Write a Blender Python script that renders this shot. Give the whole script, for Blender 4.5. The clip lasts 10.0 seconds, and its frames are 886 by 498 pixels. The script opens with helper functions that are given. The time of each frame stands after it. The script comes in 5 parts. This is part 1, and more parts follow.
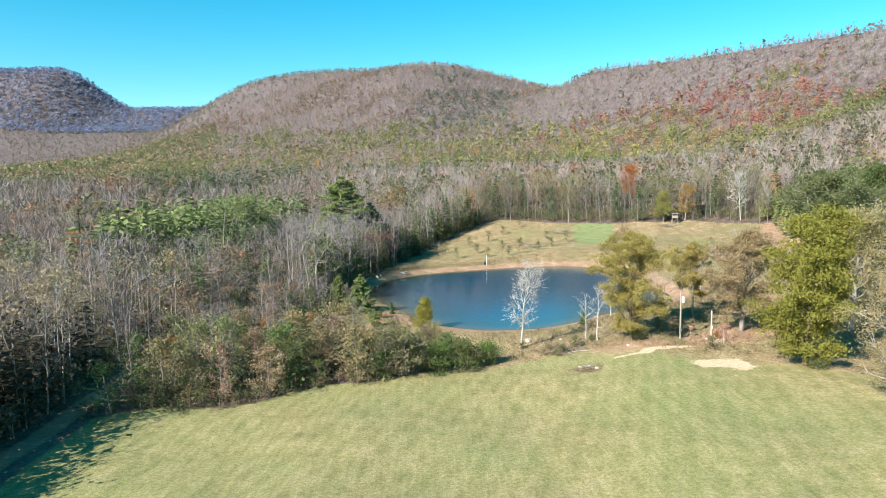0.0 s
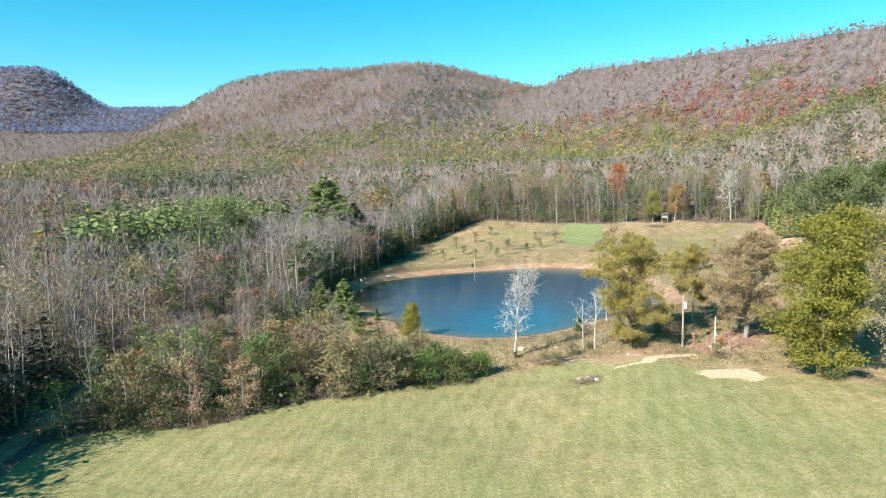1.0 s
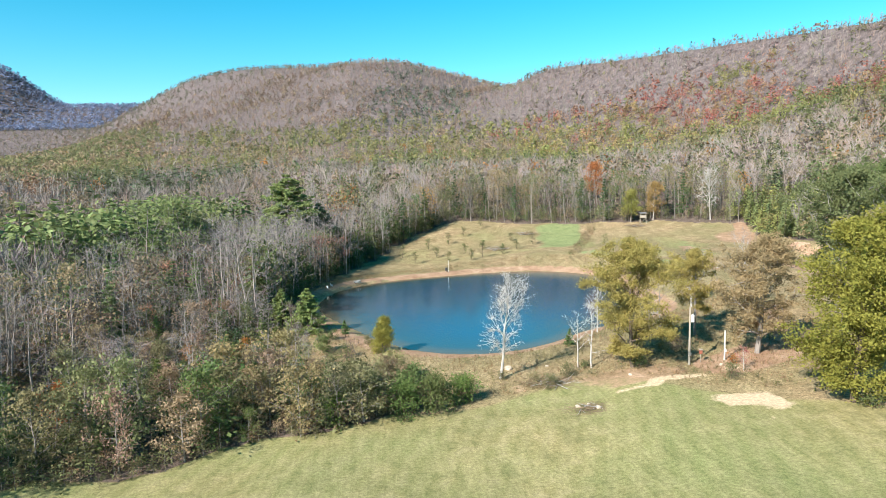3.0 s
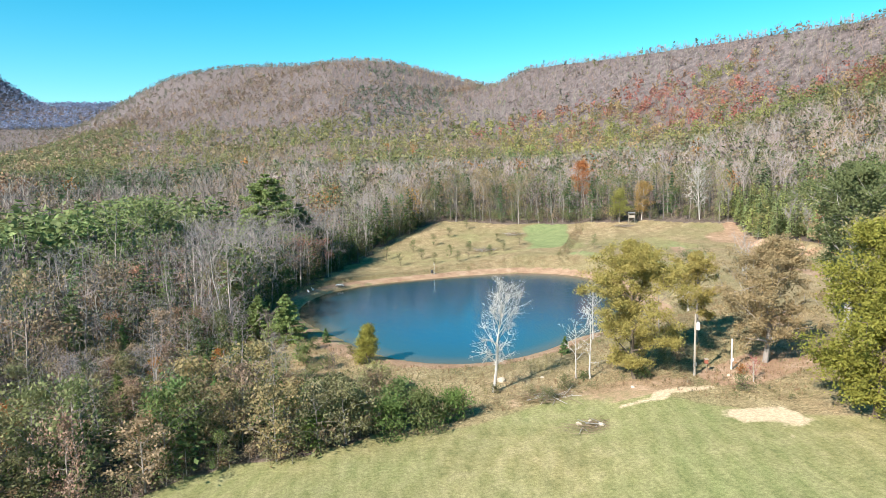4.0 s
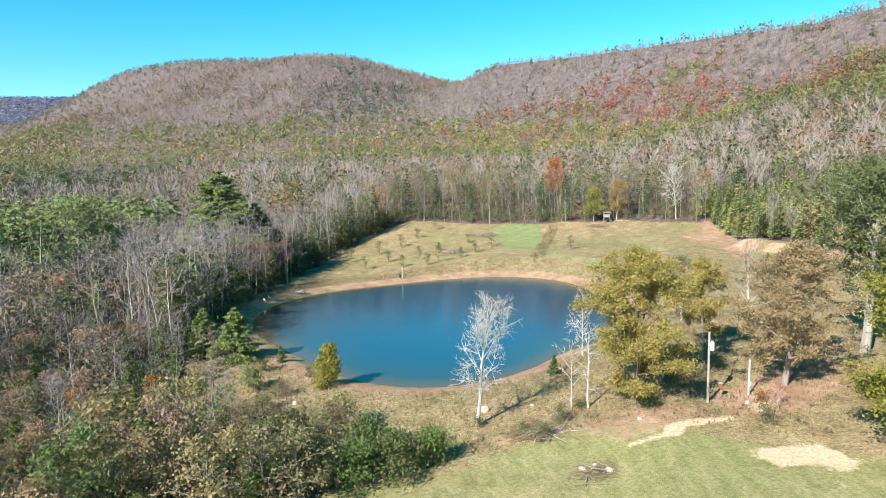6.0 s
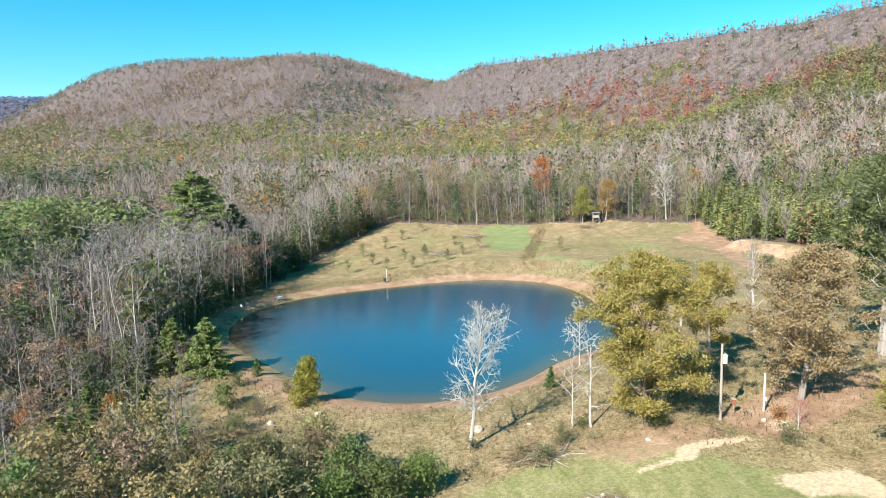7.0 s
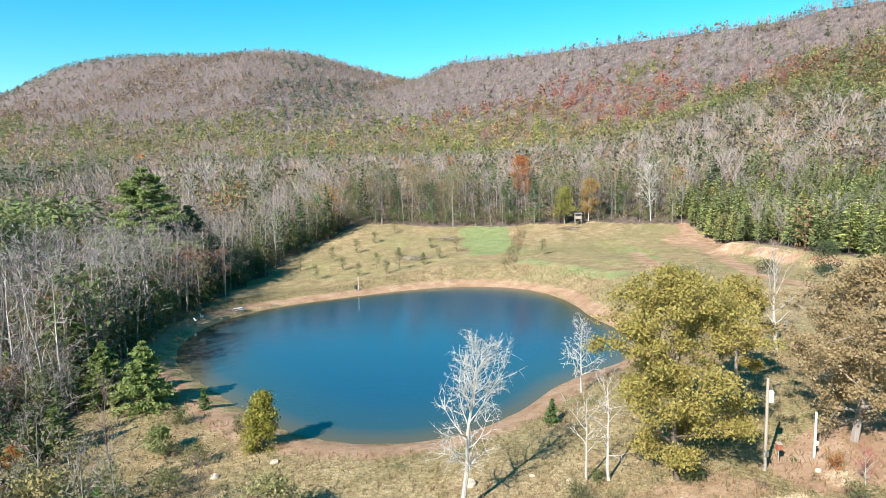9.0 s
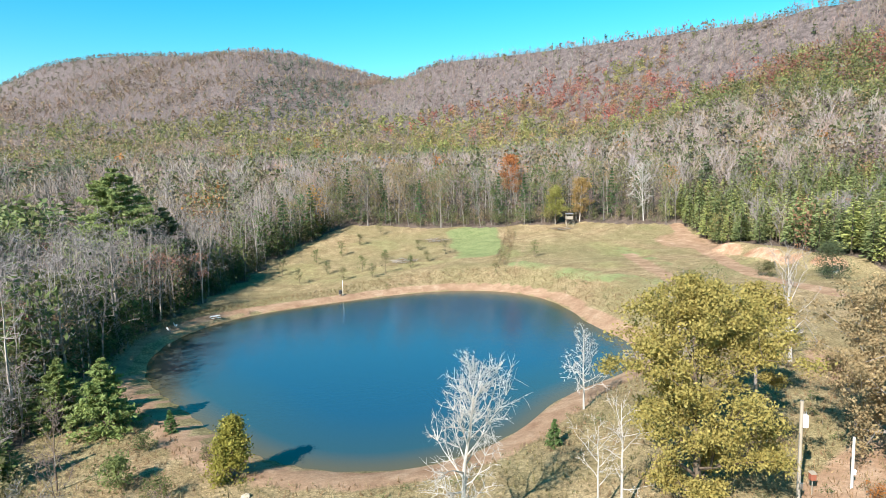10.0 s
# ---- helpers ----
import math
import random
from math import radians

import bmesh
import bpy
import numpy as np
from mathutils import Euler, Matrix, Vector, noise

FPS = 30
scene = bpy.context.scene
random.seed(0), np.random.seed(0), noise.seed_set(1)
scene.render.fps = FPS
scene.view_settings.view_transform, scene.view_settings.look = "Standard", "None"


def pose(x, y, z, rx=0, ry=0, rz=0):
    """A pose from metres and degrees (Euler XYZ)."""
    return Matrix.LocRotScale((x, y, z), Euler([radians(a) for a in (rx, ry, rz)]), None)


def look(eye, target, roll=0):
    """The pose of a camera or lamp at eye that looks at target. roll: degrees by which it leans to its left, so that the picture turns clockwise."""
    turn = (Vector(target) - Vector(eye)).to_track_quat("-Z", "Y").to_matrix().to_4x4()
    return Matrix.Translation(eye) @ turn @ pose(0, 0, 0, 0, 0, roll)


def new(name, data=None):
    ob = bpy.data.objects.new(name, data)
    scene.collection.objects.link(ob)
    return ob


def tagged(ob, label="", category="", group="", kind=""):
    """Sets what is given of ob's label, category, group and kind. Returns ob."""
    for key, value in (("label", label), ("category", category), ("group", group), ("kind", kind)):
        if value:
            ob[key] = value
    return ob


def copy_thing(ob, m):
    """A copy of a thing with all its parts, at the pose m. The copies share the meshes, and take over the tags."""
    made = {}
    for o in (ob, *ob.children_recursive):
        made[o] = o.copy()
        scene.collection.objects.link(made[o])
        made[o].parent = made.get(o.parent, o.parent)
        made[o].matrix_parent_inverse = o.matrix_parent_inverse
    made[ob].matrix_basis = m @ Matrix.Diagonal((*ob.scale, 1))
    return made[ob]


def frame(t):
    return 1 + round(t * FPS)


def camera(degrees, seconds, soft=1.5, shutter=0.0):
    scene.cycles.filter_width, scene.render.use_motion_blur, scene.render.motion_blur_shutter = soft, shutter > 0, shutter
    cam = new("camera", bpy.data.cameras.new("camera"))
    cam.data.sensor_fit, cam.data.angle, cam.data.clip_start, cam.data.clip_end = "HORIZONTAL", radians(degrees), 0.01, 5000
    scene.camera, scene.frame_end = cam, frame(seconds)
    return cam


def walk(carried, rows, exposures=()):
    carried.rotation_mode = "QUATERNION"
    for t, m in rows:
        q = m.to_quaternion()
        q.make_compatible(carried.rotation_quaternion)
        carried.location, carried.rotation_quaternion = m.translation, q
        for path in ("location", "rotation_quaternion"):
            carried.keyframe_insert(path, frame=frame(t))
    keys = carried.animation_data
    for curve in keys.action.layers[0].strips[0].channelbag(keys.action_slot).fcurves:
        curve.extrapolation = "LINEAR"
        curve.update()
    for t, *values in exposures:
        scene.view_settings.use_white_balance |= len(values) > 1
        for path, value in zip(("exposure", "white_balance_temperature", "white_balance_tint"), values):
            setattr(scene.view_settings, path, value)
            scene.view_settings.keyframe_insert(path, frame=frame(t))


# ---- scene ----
cam = camera(69.2, 10.0, soft=0.85)
PATH = [
    (0, (1.94, -1.239, 29.694), (1.981, 0.749, 29.481), -1.0),
    (0.5, (1.781, 2.169, 29.592), (1.846, 4.156, 29.379), -1.0),
    (1, (1.51, 5.363, 29.52), (1.599, 7.35, 29.307), -1.1),
    (1.5, (1.332, 8.628, 29.509), (1.446, 10.614, 29.294), -1.0),
    (2, (1.148, 11.811, 29.426), (1.286, 13.795, 29.21), -1.1),
    (2.5, (0.922, 14.842, 29.511), (1.085, 16.823, 29.293), -1.1),
    (4, (0.917, 24.467, 29.306), (1.156, 26.44, 29.086), -1.2),
    (4.5, (0.842, 27.658, 29.362), (1.109, 29.628, 29.138), -1.1),
    (5, (1.051, 31.189, 29.047), (1.345, 33.154, 28.825), -1.2),
    (5.5, (1.24, 34.265, 29.164), (1.561, 36.227, 28.938), -1.1),
    (7, (2.266, 43.787, 28.912), (2.659, 45.735, 28.685), -1.2),
    (7.5, (2.493, 47.021, 28.858), (2.909, 48.963, 28.63), -1.1),
    (8, (2.781, 50.064, 28.826), (3.218, 52.003, 28.596), -1.1),
    (8.5, (3.379, 53.274, 28.73), (3.836, 55.208, 28.501), -1.2),
    (9, (3.855, 56.73, 28.771), (4.333, 58.659, 28.54), -1.1),
    (9.5, (4.413, 59.976, 28.64), (4.911, 61.899, 28.409), -1.1),
    (10, (5.167, 63.292, 28.583), (5.684, 65.21, 28.352), -1.3),
]
walk(cam, [(t, look(eye, target, roll)) for t, eye, target, roll in PATH])


scene.view_settings.exposure = 1.35

# ---- sky and sun -----------------------------------------------------------
SUN_HEIGHT, SUN_WAY = radians(35), (-0.74, -0.68)
world = bpy.data.worlds.new("sky")
scene.world = world
world.use_nodes = True
sky = world.node_tree.nodes.new("ShaderNodeTexSky")
sky.sky_type, sky.sun_disc = "NISHITA", False
sky.sun_elevation, sky.sun_rotation = SUN_HEIGHT, math.atan2(*SUN_WAY)
sky.altitude, sky.air_density, sky.dust_density, sky.ozone_density = 200, 1.0, 0.0, 3.0
clear = world.node_tree.nodes.new("ShaderNodeHueSaturation")
clear.inputs["Saturation"].default_value, clear.inputs["Hue"].default_value = 1.46, 0.467
world.node_tree.links.new(sky.outputs[0], clear.inputs["Color"])
world.node_tree.links.new(clear.outputs[0], world.node_tree.nodes["Background"].inputs[0])
world.node_tree.nodes["Background"].inputs[1].default_value = 0.077
sun = new("sun", bpy.data.lights.new("sun", "SUN"))
sun.data.energy, sun.data.angle, sun.data.color = 5.0, radians(0.53), (1.0, 0.945, 0.875)
sun.matrix_world = look((SUN_WAY[0] * 300, SUN_WAY[1] * 300, 300 * math.tan(SUN_HEIGHT) * 1.005), (0, 0, 0))

# ---- lie of the land -------------------------------------------------------
def ease(a, b, v):
    k = np.clip((np.asarray(v, float) - a) / (b - a), 0, 1)
    return k * k * (3 - 2 * k)


def bump(cx, cy, rx, ry, x, y, turn=0.0):
    """A soft oval, 1 in the middle and 0 outside."""
    c, s = math.cos(turn), math.sin(turn)
    u, v = (x - cx) * c + (y - cy) * s, -(x - cx) * s + (y - cy) * c
    return ease(1.15, 0.85, np.sqrt((u / rx) ** 2 + (v / ry) ** 2))


POND = (25.0, 165.0)
SHORE = (41.27, 0.42, 5.43, -2.7, 3.14, -0.44, 1.61, -0.8, -2.48, -0.86, -1.24)


def shore_radius(a):
    r = SHORE[0] + 0 * a
    for k in range(1, 6):
        r = r + SHORE[2 * k - 1] * np.cos(k * a) + SHORE[2 * k] * np.sin(k * a)
    return r


def from_shore(x, y):
    """Metres outside the pond's water line (negative on the water)."""
    a = np.arctan2(y - POND[1], x - POND[0])
    return np.hypot(x - POND[0], y - POND[1]) - shore_radius(a)


def hills(x, y):
    # the long hill across the valley
    crest = 193 + 107 * ease(-860, -400, x) - 26 * ease(-330, -60, x) + 4 * np.exp(-((x / 95) ** 2)) - 54 * ease(30, 330, x)
    line = 1450 + 0.8 * np.clip(-x - 50, 0, 900)
    d = np.sqrt((line - y) ** 2 + 900) - 30
    far = crest * (0.55 * np.exp(-((d / 330) ** 1.6)) + 0.45 * np.clip(1 - d / (line - 240), 0, 1))
    # the ridge that comes down towards the right
    s = 0.391 * (x - 235) - 0.92 * (y - 1150)
    d = np.sqrt((-0.92 * (x - 235) - 0.391 * (y - 1150)) ** 2 + 500) - 22
    crest = 156 + 33 * ease(0, 130, s) - 0.052 * np.clip(s - 170, 0, 900) + 5 * ease(625, 650, s)
    crest = crest * ease(-260, 20, s)
    near = crest * np.exp(-((d / 190) ** 1.15))
    # a blue range far off
    blue = (318 + 160 * ease(-1130, -1430, x)) * np.exp(-((np.abs(2600 - y) / 420) ** 2))
    return np.cbrt(far**3 + near**3 + blue**3)


def ground_z(x, y):
    x, y = np.asarray(x, float), np.asarray(y, float)
    d = from_shore(x, y)
    near = 0.5 + 6 * (1 - np.exp(-np.clip(x - 14, 0, 400) / 45))
    near = near - 2.2 * ease(-8, -60, x) * ease(125, 80, y) + 1.2 * ease(85, 20, y)
    near = near + 2.0 * ease(-20, -90, x) * ease(120, 200, y)
    h = hills(x, y)
    land = (near**3 * np.sign(near) + (h * ease(211, 315, y + 0.35 * np.clip(x - 40, 0, 200))) ** 3)
    land = np.cbrt(land)
    bank = 0.75 * ease(0, 3.5, d) * ease(16, 5, d)
    wet = np.where(d < 0, np.maximum(0.32 * d, -2.6), 0.0)
    z = np.where(d < 0, wet, land * ease(1, 17, d) + bank)
    z = z + 1.4 * ease(248, 288, y) * ease(75, 20, x) * ease(-60, -20, x)
    # the cut bank of red clay under the pines
    z = z + 2.8 * ease(118.5, 123.5, x + 0.8 * np.sin(0.4 * y)) * ease(164, 173, y) * ease(218, 207, y) * ease(170, 140, x)
    fine = 0.22 * np.sin(0.21 * x + 0.13 * y) * np.sin(0.17 * y - 0.11 * x + 1) + 0.1 * np.sin(0.53 * x - 0.31 * y)
    return z + fine * ease(4, 25, d)


# ---- materials -------------------------------------------------------------
def nodes_of(name, rough=0.8):
    m = bpy.data.materials.new(name)
    m.use_nodes = True
    t = m.node_tree
    b = t.nodes["Principled BSDF"]
    b.inputs["Roughness"].default_value = rough
    return m, t, b


def node(t, kind, **kw):
    n = t.nodes.new(kind)
    for k, v in kw.items():
        n.inputs[k.replace("_", " ")].default_value = v
    return n


def noise_tex(t, scale, detail=4.0, rough=0.6, coord="Object", stretch=None):
    c = t.nodes.new("ShaderNodeTexCoord")
    n = node(t, "ShaderNodeTexNoise", Scale=scale, Detail=detail, Roughness=rough)
    src = c.outputs[coord]
    if stretch:
        mp = t.nodes.new("ShaderNodeMapping")
        mp.inputs["Scale"].default_value = stretch
        t.links.new(src, mp.inputs[0])
        src = mp.outputs[0]
    t.links.new(src, n.inputs["Vector"])
    return n.outputs["Fac"]


def ramp(t, fac, *stops):
    r = t.nodes.new("ShaderNodeValToRGB")
    e = r.color_ramp.elements
    while len(e) < len(stops):
        e.new(0.5)
    for k, (p, c) in zip(e, stops):
        k.position, k.color = p, (*c, 1)
    t.links.new(fac, r.inputs[0])
    return r.outputs[0]


def mix(t, fac, a, b, mode="MIX"):
    m = t.nodes.new("ShaderNodeMix")
    m.data_type, m.blend_type = "RGBA", mode
    for v, s in ((fac, m.inputs[0]), (a, m.inputs[6]), (b, m.inputs[7])):
        if isinstance(v, (int, float)):
            s.default_value = v
        elif isinstance(v, tuple):
            s.default_value = (*v, 1)
        else:
            t.links.new(v, s)
    return m.outputs[2]


def scaled(t, v, k, add=0.0):
    m = t.nodes.new("ShaderNodeMath")
    m.operation = "MULTIPLY_ADD"
    t.links.new(v, m.inputs[0])
    m.inputs[1].default_value, m.inputs[2].default_value = k, add
    return m.outputs[0]


def attr(t, name, out="Fac"):
    a = t.nodes.new("ShaderNodeAttribute")
    a.attribute_name = name
    return a.outputs[out]


def relief(t, b, fac, strength=0.4, dist=0.05):
    n = node(t, "ShaderNodeBump", Strength=strength, Distance=dist)
    t.links.new(fac, n.inputs["Height"])
    t.links.new(n.outputs[0], b.inputs["Normal"])


def plain(name, color, rough=0.7, metal=0.0, grain=20.0, amount=0.35, stretch=None):
    """A painted, wooden or metal surface with grain and stains at two scales."""
    m, t, b = nodes_of(name, rough)
    fine, wide = noise_tex(t, grain, 5, 0.65, stretch=stretch), noise_tex(t, grain / 9, 3, 0.6)
    dark = tuple(c * (1 - amount) for c in color)
    c = mix(t, scaled(t, fine, 1.6, -0.3), dark, color)
    c = mix(t, scaled(t, wide, 0.8, -0.1), c, mix(t, 0.5, c, dark))
    t.links.new(c, b.inputs["Base Color"])
    b.inputs["Metallic"].default_value = metal
    relief(t, b, fine, 0.3, 0.01)
    return m


def foliage_material(name="foliage", vary=0.26, grain=1.6, depth=0.2, through_light=0.36, leaf=7.0, open_part=0.42):
    """Leaves: each tree's own colour, varied leaf by leaf, some light passing through."""
    m, t, b = nodes_of(name, 0.65)
    geo, ob = t.nodes.new("ShaderNodeNewGeometry"), t.nodes.new("ShaderNodeObjectInfo")
    hue = node(t, "ShaderNodeHueSaturation")
    t.links.new(mix(t, 1.0, attr(t, "tint", "Color"), ob.outputs["Color"], "MULTIPLY"), hue.inputs["Color"])
    t.links.new(scaled(t, ob.outputs["Random"], 0.03, 0.485), hue.inputs["Hue"])
    t.links.new(scaled(t, geo.outputs["Random Per Island"], vary, 1.05 - vary / 2), hue.inputs["Value"])
    leafy = ramp(t, noise_tex(t, grain, 4, 0.75), (0.4, (1 - depth,) * 3), (0.6, (1 + 0.85 * depth,) * 3))
    color = mix(t, 1.0, hue.outputs[0], leafy, "MULTIPLY")
    t.links.new(color, b.inputs["Base Color"])
    b.inputs["Specular IOR Level"].default_value = 0.12
    thin = t.nodes.new("ShaderNodeBsdfTranslucent")
    t.links.new(color, thin.inputs[0])
    both = t.nodes.new("ShaderNodeMixShader")
    both.inputs[0].default_value = through_light
    t.links.new(b.outputs[0], both.inputs[1])
    t.links.new(thin.outputs[0], both.inputs[2])
    # sprays: leaves with gaps between them
    gap = t.nodes.new("ShaderNodeMath")
    gap.operation = "LESS_THAN"
    t.links.new(noise_tex(t, leaf, 2, 0.6), gap.inputs[0])
    gap.inputs[1].default_value = open_part
    clear, spray = t.nodes.new("ShaderNodeBsdfTransparent"), t.nodes.new("ShaderNodeMixShader")
    t.links.new(gap.outputs[0], spray.inputs[0])
    t.links.new(both.outputs[0], spray.inputs[1])
    t.links.new(clear.outputs[0], spray.inputs[2])
    t.links.new(spray.outputs[0], t.nodes["Material Output"].inputs[0])
    return m


def bark_material():
    m, t, b = nodes_of("bark", 0.9)
    n = noise_tex(t, 3.0, 5, 0.7, stretch=(1, 1, 0.25))
    c = mix(t, scaled(t, n, 1.5, -0.25), (0.6, 0.57, 0.55), (1.2, 1.17, 1.13))
    ob = t.nodes.new("ShaderNodeObjectInfo")
    c = mix(t, 1.0, c, ob.outputs["Color"], "MULTIPLY")
    t.links.new(mix(t, 1.0, attr(t, "tint", "Color"), c, "MULTIPLY"), b.inputs["Base Color"])
    relief(t, b, n, 0.5, 0.03)
    return m


def ground_material():
    m, t, b = nodes_of("ground", 0.95)
    fine, mid, wide = noise_tex(t, 2.6, 6, 0.75), noise_tex(t, 0.33, 5, 0.65), noise_tex(t, 0.045, 4, 0.6)
    blade = noise_tex(t, 9.0, 3, 0.7)
    grass = ramp(t, mid, (0.3, (0.146, 0.134, 0.056)), (0.5, (0.212, 0.184, 0.08)), (0.7, (0.293, 0.242, 0.128)))
    grass = mix(t, scaled(t, wide, 2.4, -0.85), grass, (0.145, 0.17, 0.063))
    # mower's passes
    st = t.nodes.new("ShaderNodeTexWave")
    st.inputs["Scale"].default_value, st.inputs["Distortion"].default_value = 0.14, 2.2
    st.inputs["Detail"].default_value, st.inputs["Detail Scale"].default_value = 2.0, 0.35
    mp, tc = t.nodes.new("ShaderNodeMapping"), t.nodes.new("ShaderNodeTexCoord")
    mp.inputs["Rotation"].default_value = (0, 0, radians(19))
    t.links.new(tc.outputs["Object"], mp.inputs[0])
    t.links.new(mp.outputs[0], st.inputs["Vector"])
    grass = mix(t, scaled(t, st.outputs["Fac"], 0.2, 0.01), grass, (0.3, 0.262, 0.135))
    swath = node(t, "ShaderNodeTexNoise", Scale=1.0, Detail=4.0, Roughness=0.7)
    sm = t.nodes.new("ShaderNodeMapping")
    sm.inputs["Rotation"].default_value, sm.inputs["Scale"].default_value = (0, 0, radians(19)), (1.5, 0.09, 1)
    t.links.new(tc.outputs["Object"], sm.inputs[0])
    t.links.new(sm.outputs[0], swath.inputs["Vector"])
    grass = mix(t, scaled(t, swath.outputs["Fac"], 1.8, -0.72), grass, mix(t, 1.0, grass, (1.45, 1.38, 1.5), "MULTIPLY"))
    grass = mix(t, scaled(t, swath.outputs["Fac"], -1.8, 0.72), grass, mix(t, 1.0, grass, (0.62, 0.72, 0.6), "MULTIPLY"))
    dry = ramp(t, mid, (0.28, (0.165, 0.11, 0.062)), (0.5, (0.26, 0.188, 0.107)), (0.68, (0.355, 0.27, 0.16)))
    dry = mix(t, scaled(t, wide, 2.2, -0.75), dry, (0.165, 0.155, 0.07))
    litter = ramp(t, mid, (0.3, (0.08, 0.06, 0.05)), (0.55, (0.14, 0.105, 0.085)), (0.75, (0.19, 0.145, 0.115)))
    slope = ramp(t, noise_tex(t, 0.16, 5, 0.75), (0.34, (0.06, 0.05, 0.048)), (0.5, (0.115, 0.093, 0.09)), (0.68, (0.19, 0.155, 0.15)))
    litter = mix(t, attr(t, "slope"), litter, slope)
    soil = ramp(t, mid, (0.3, (0.21, 0.122, 0.077)), (0.55, (0.305, 0.2, 0.13)), (0.75, (0.4, 0.285, 0.2)))
    sand = ramp(t, fine, (0.3, (0.4, 0.3, 0.195)), (0.7, (0.53, 0.415, 0.28)))
    plot = ramp(t, mid, (0.3, (0.135, 0.165, 0.068)), (0.7, (0.215, 0.235, 0.105)))
    clay = ramp(t, mid, (0.35, (0.25, 0.135, 0.08)), (0.55, (0.36, 0.225, 0.145)), (0.72, (0.5, 0.37, 0.26)))

    def edge(name):
        """A zone's edge, broken up by clumps."""
        s = t.nodes.new("ShaderNodeMath")
        s.operation = "MULTIPLY_ADD"
        t.links.new(mix(t, 0.5, fine, mid), s.inputs[0])
        s.inputs[1].default_value = 1.3
        t.links.new(scaled(t, attr(t, name), 1.6, -1.45), s.inputs[2])
        q = t.nodes.new("ShaderNodeMapRange")
        q.inputs[1].default_value, q.inputs[2].default_value = -0.15, 0.2
        t.links.new(s.outputs[0], q.inputs[0])
        return q.outputs[0]

    def worn(c, strong):
        c = mix(t, 0.6 * strong, c, mix(t, 1.0, c, ramp(t, blade, (0.38, (0.5, 0.5, 0.5)), (0.62, (1.4, 1.4, 1.4))), "MULTIPLY"))
        return mix(t, 0.75 * strong, c, mix(t, 1.0, c, ramp(t, fine, (0.38, (0.45, 0.47, 0.45)), (0.62, (1.5, 1.48, 1.5))), "MULTIPLY"))

    c = dry
    c = worn(c, 1.0)
    for name, col, k in (("mown", grass, 0.62), ("plot", plot, 0.6), ("litter", litter, 1.0)):
        c = mix(t, edge(name), c, worn(col, k))
    for name, col in (("soil", soil), ("clay", clay), ("sand", sand)):
        c = mix(t, edge(name), c, worn(col, 0.35))
    t.links.new(c, b.inputs["Base Color"])
    b.inputs["Specular IOR Level"].default_value = 0.1
    relief(t, b, mix(t, 0.5, fine, blade), 0.7, 0.12)
    return m


def water_material():
    m, t, b = nodes_of("pond_water", 0.02)
    depth = ramp(t, scaled(t, attr(t, "deep"), 1.0), (0.0, (0.085, 0.07, 0.035)), (0.3, (0.022, 0.058, 0.075)), (1.0, (0.011, 0.053, 0.1)))
    t.links.new(depth, b.inputs["Base Color"])
    b.inputs["IOR"].default_value = 1.33
    n = noise_tex(t, 2.2, 4, 0.6, stretch=(1.0, 0.5, 1))
    relief(t, b, n, 0.5, 0.05)
    return m


FAR_LEAF = foliage_material("far_foliage", 0.3, 0.3, 0.2, 0.36, 0.9, 0.3)
MID_LEAF = foliage_material("wood_foliage", 0.4, 0.8, 0.25, 0.3, 2.4, 0.36)
LEAF, BARK, GROUND, WATER = foliage_material(), bark_material(), ground_material(), water_material()


# ---- mesh helpers ----------------------------------------------------------
def quads_mesh(name, co, quads, mats, slot=None, tint=None, smooth=False):
    me = bpy.data.meshes.new(name)
    n = len(quads)
    me.vertices.add(len(co))
    me.vertices.foreach_set("co", np.ascontiguousarray(co, np.float32).ravel())
    me.loops.add(4 * n)
    me.loops.foreach_set("vertex_index", np.ascontiguousarray(quads, np.int32).ravel())
    me.polygons.add(n)
    me.polygons.foreach_set("loop_start", np.arange(0, 4 * n, 4, dtype=np.int32))
    for m in mats:
        me.materials.append(m)
    if slot is not None:
        me.polygons.foreach_set("material_index", np.ascontiguousarray(slot, np.int32))
    me.update(calc_edges=True)
    me.polygons.foreach_set("use_smooth", np.full(n, smooth))
    if tint is not None:
        a = me.attributes.new("tint", "FLOAT_COLOR", "FACE")
        a.data.foreach_set("color", np.c_[tint, np.ones(n)].astype(np.float32).ravel())
    return me


def field(me, name, values):
    me.attributes.new(name, "FLOAT", "POINT").data.foreach_set("value", np.ascontiguousarray(values, np.float32))


def part(name, bm, material, parent, label=""):
    me = bpy.data.meshes.new(name)
    bm.to_mesh(me)
    bm.free()
    me.materials.append(material)
    ob = new(name, me)
    ob.parent = parent
    return tagged(ob, label)


def value_noise(x, y, size, seed):
    """Smooth noise from 0 to 1 on a plan, patches of about that size."""
    u, v = np.asarray(x) / size, np.asarray(y) / size
    i, j = np.floor(u).astype(int), np.floor(v).astype(int)
    a, b = u - i, v - j
    a, b = a * a * (3 - 2 * a), b * b * (3 - 2 * b)

    def h(i, j):
        s = np.sin(i * 127.1 + j * 311.7 + seed * 74.7) * 43758.5453
        return s - np.floor(s)

    return (h(i, j) * (1 - a) + h(i + 1, j) * a) * (1 - b) + (h(i, j + 1) * (1 - a) + h(i + 1, j + 1) * a) * b


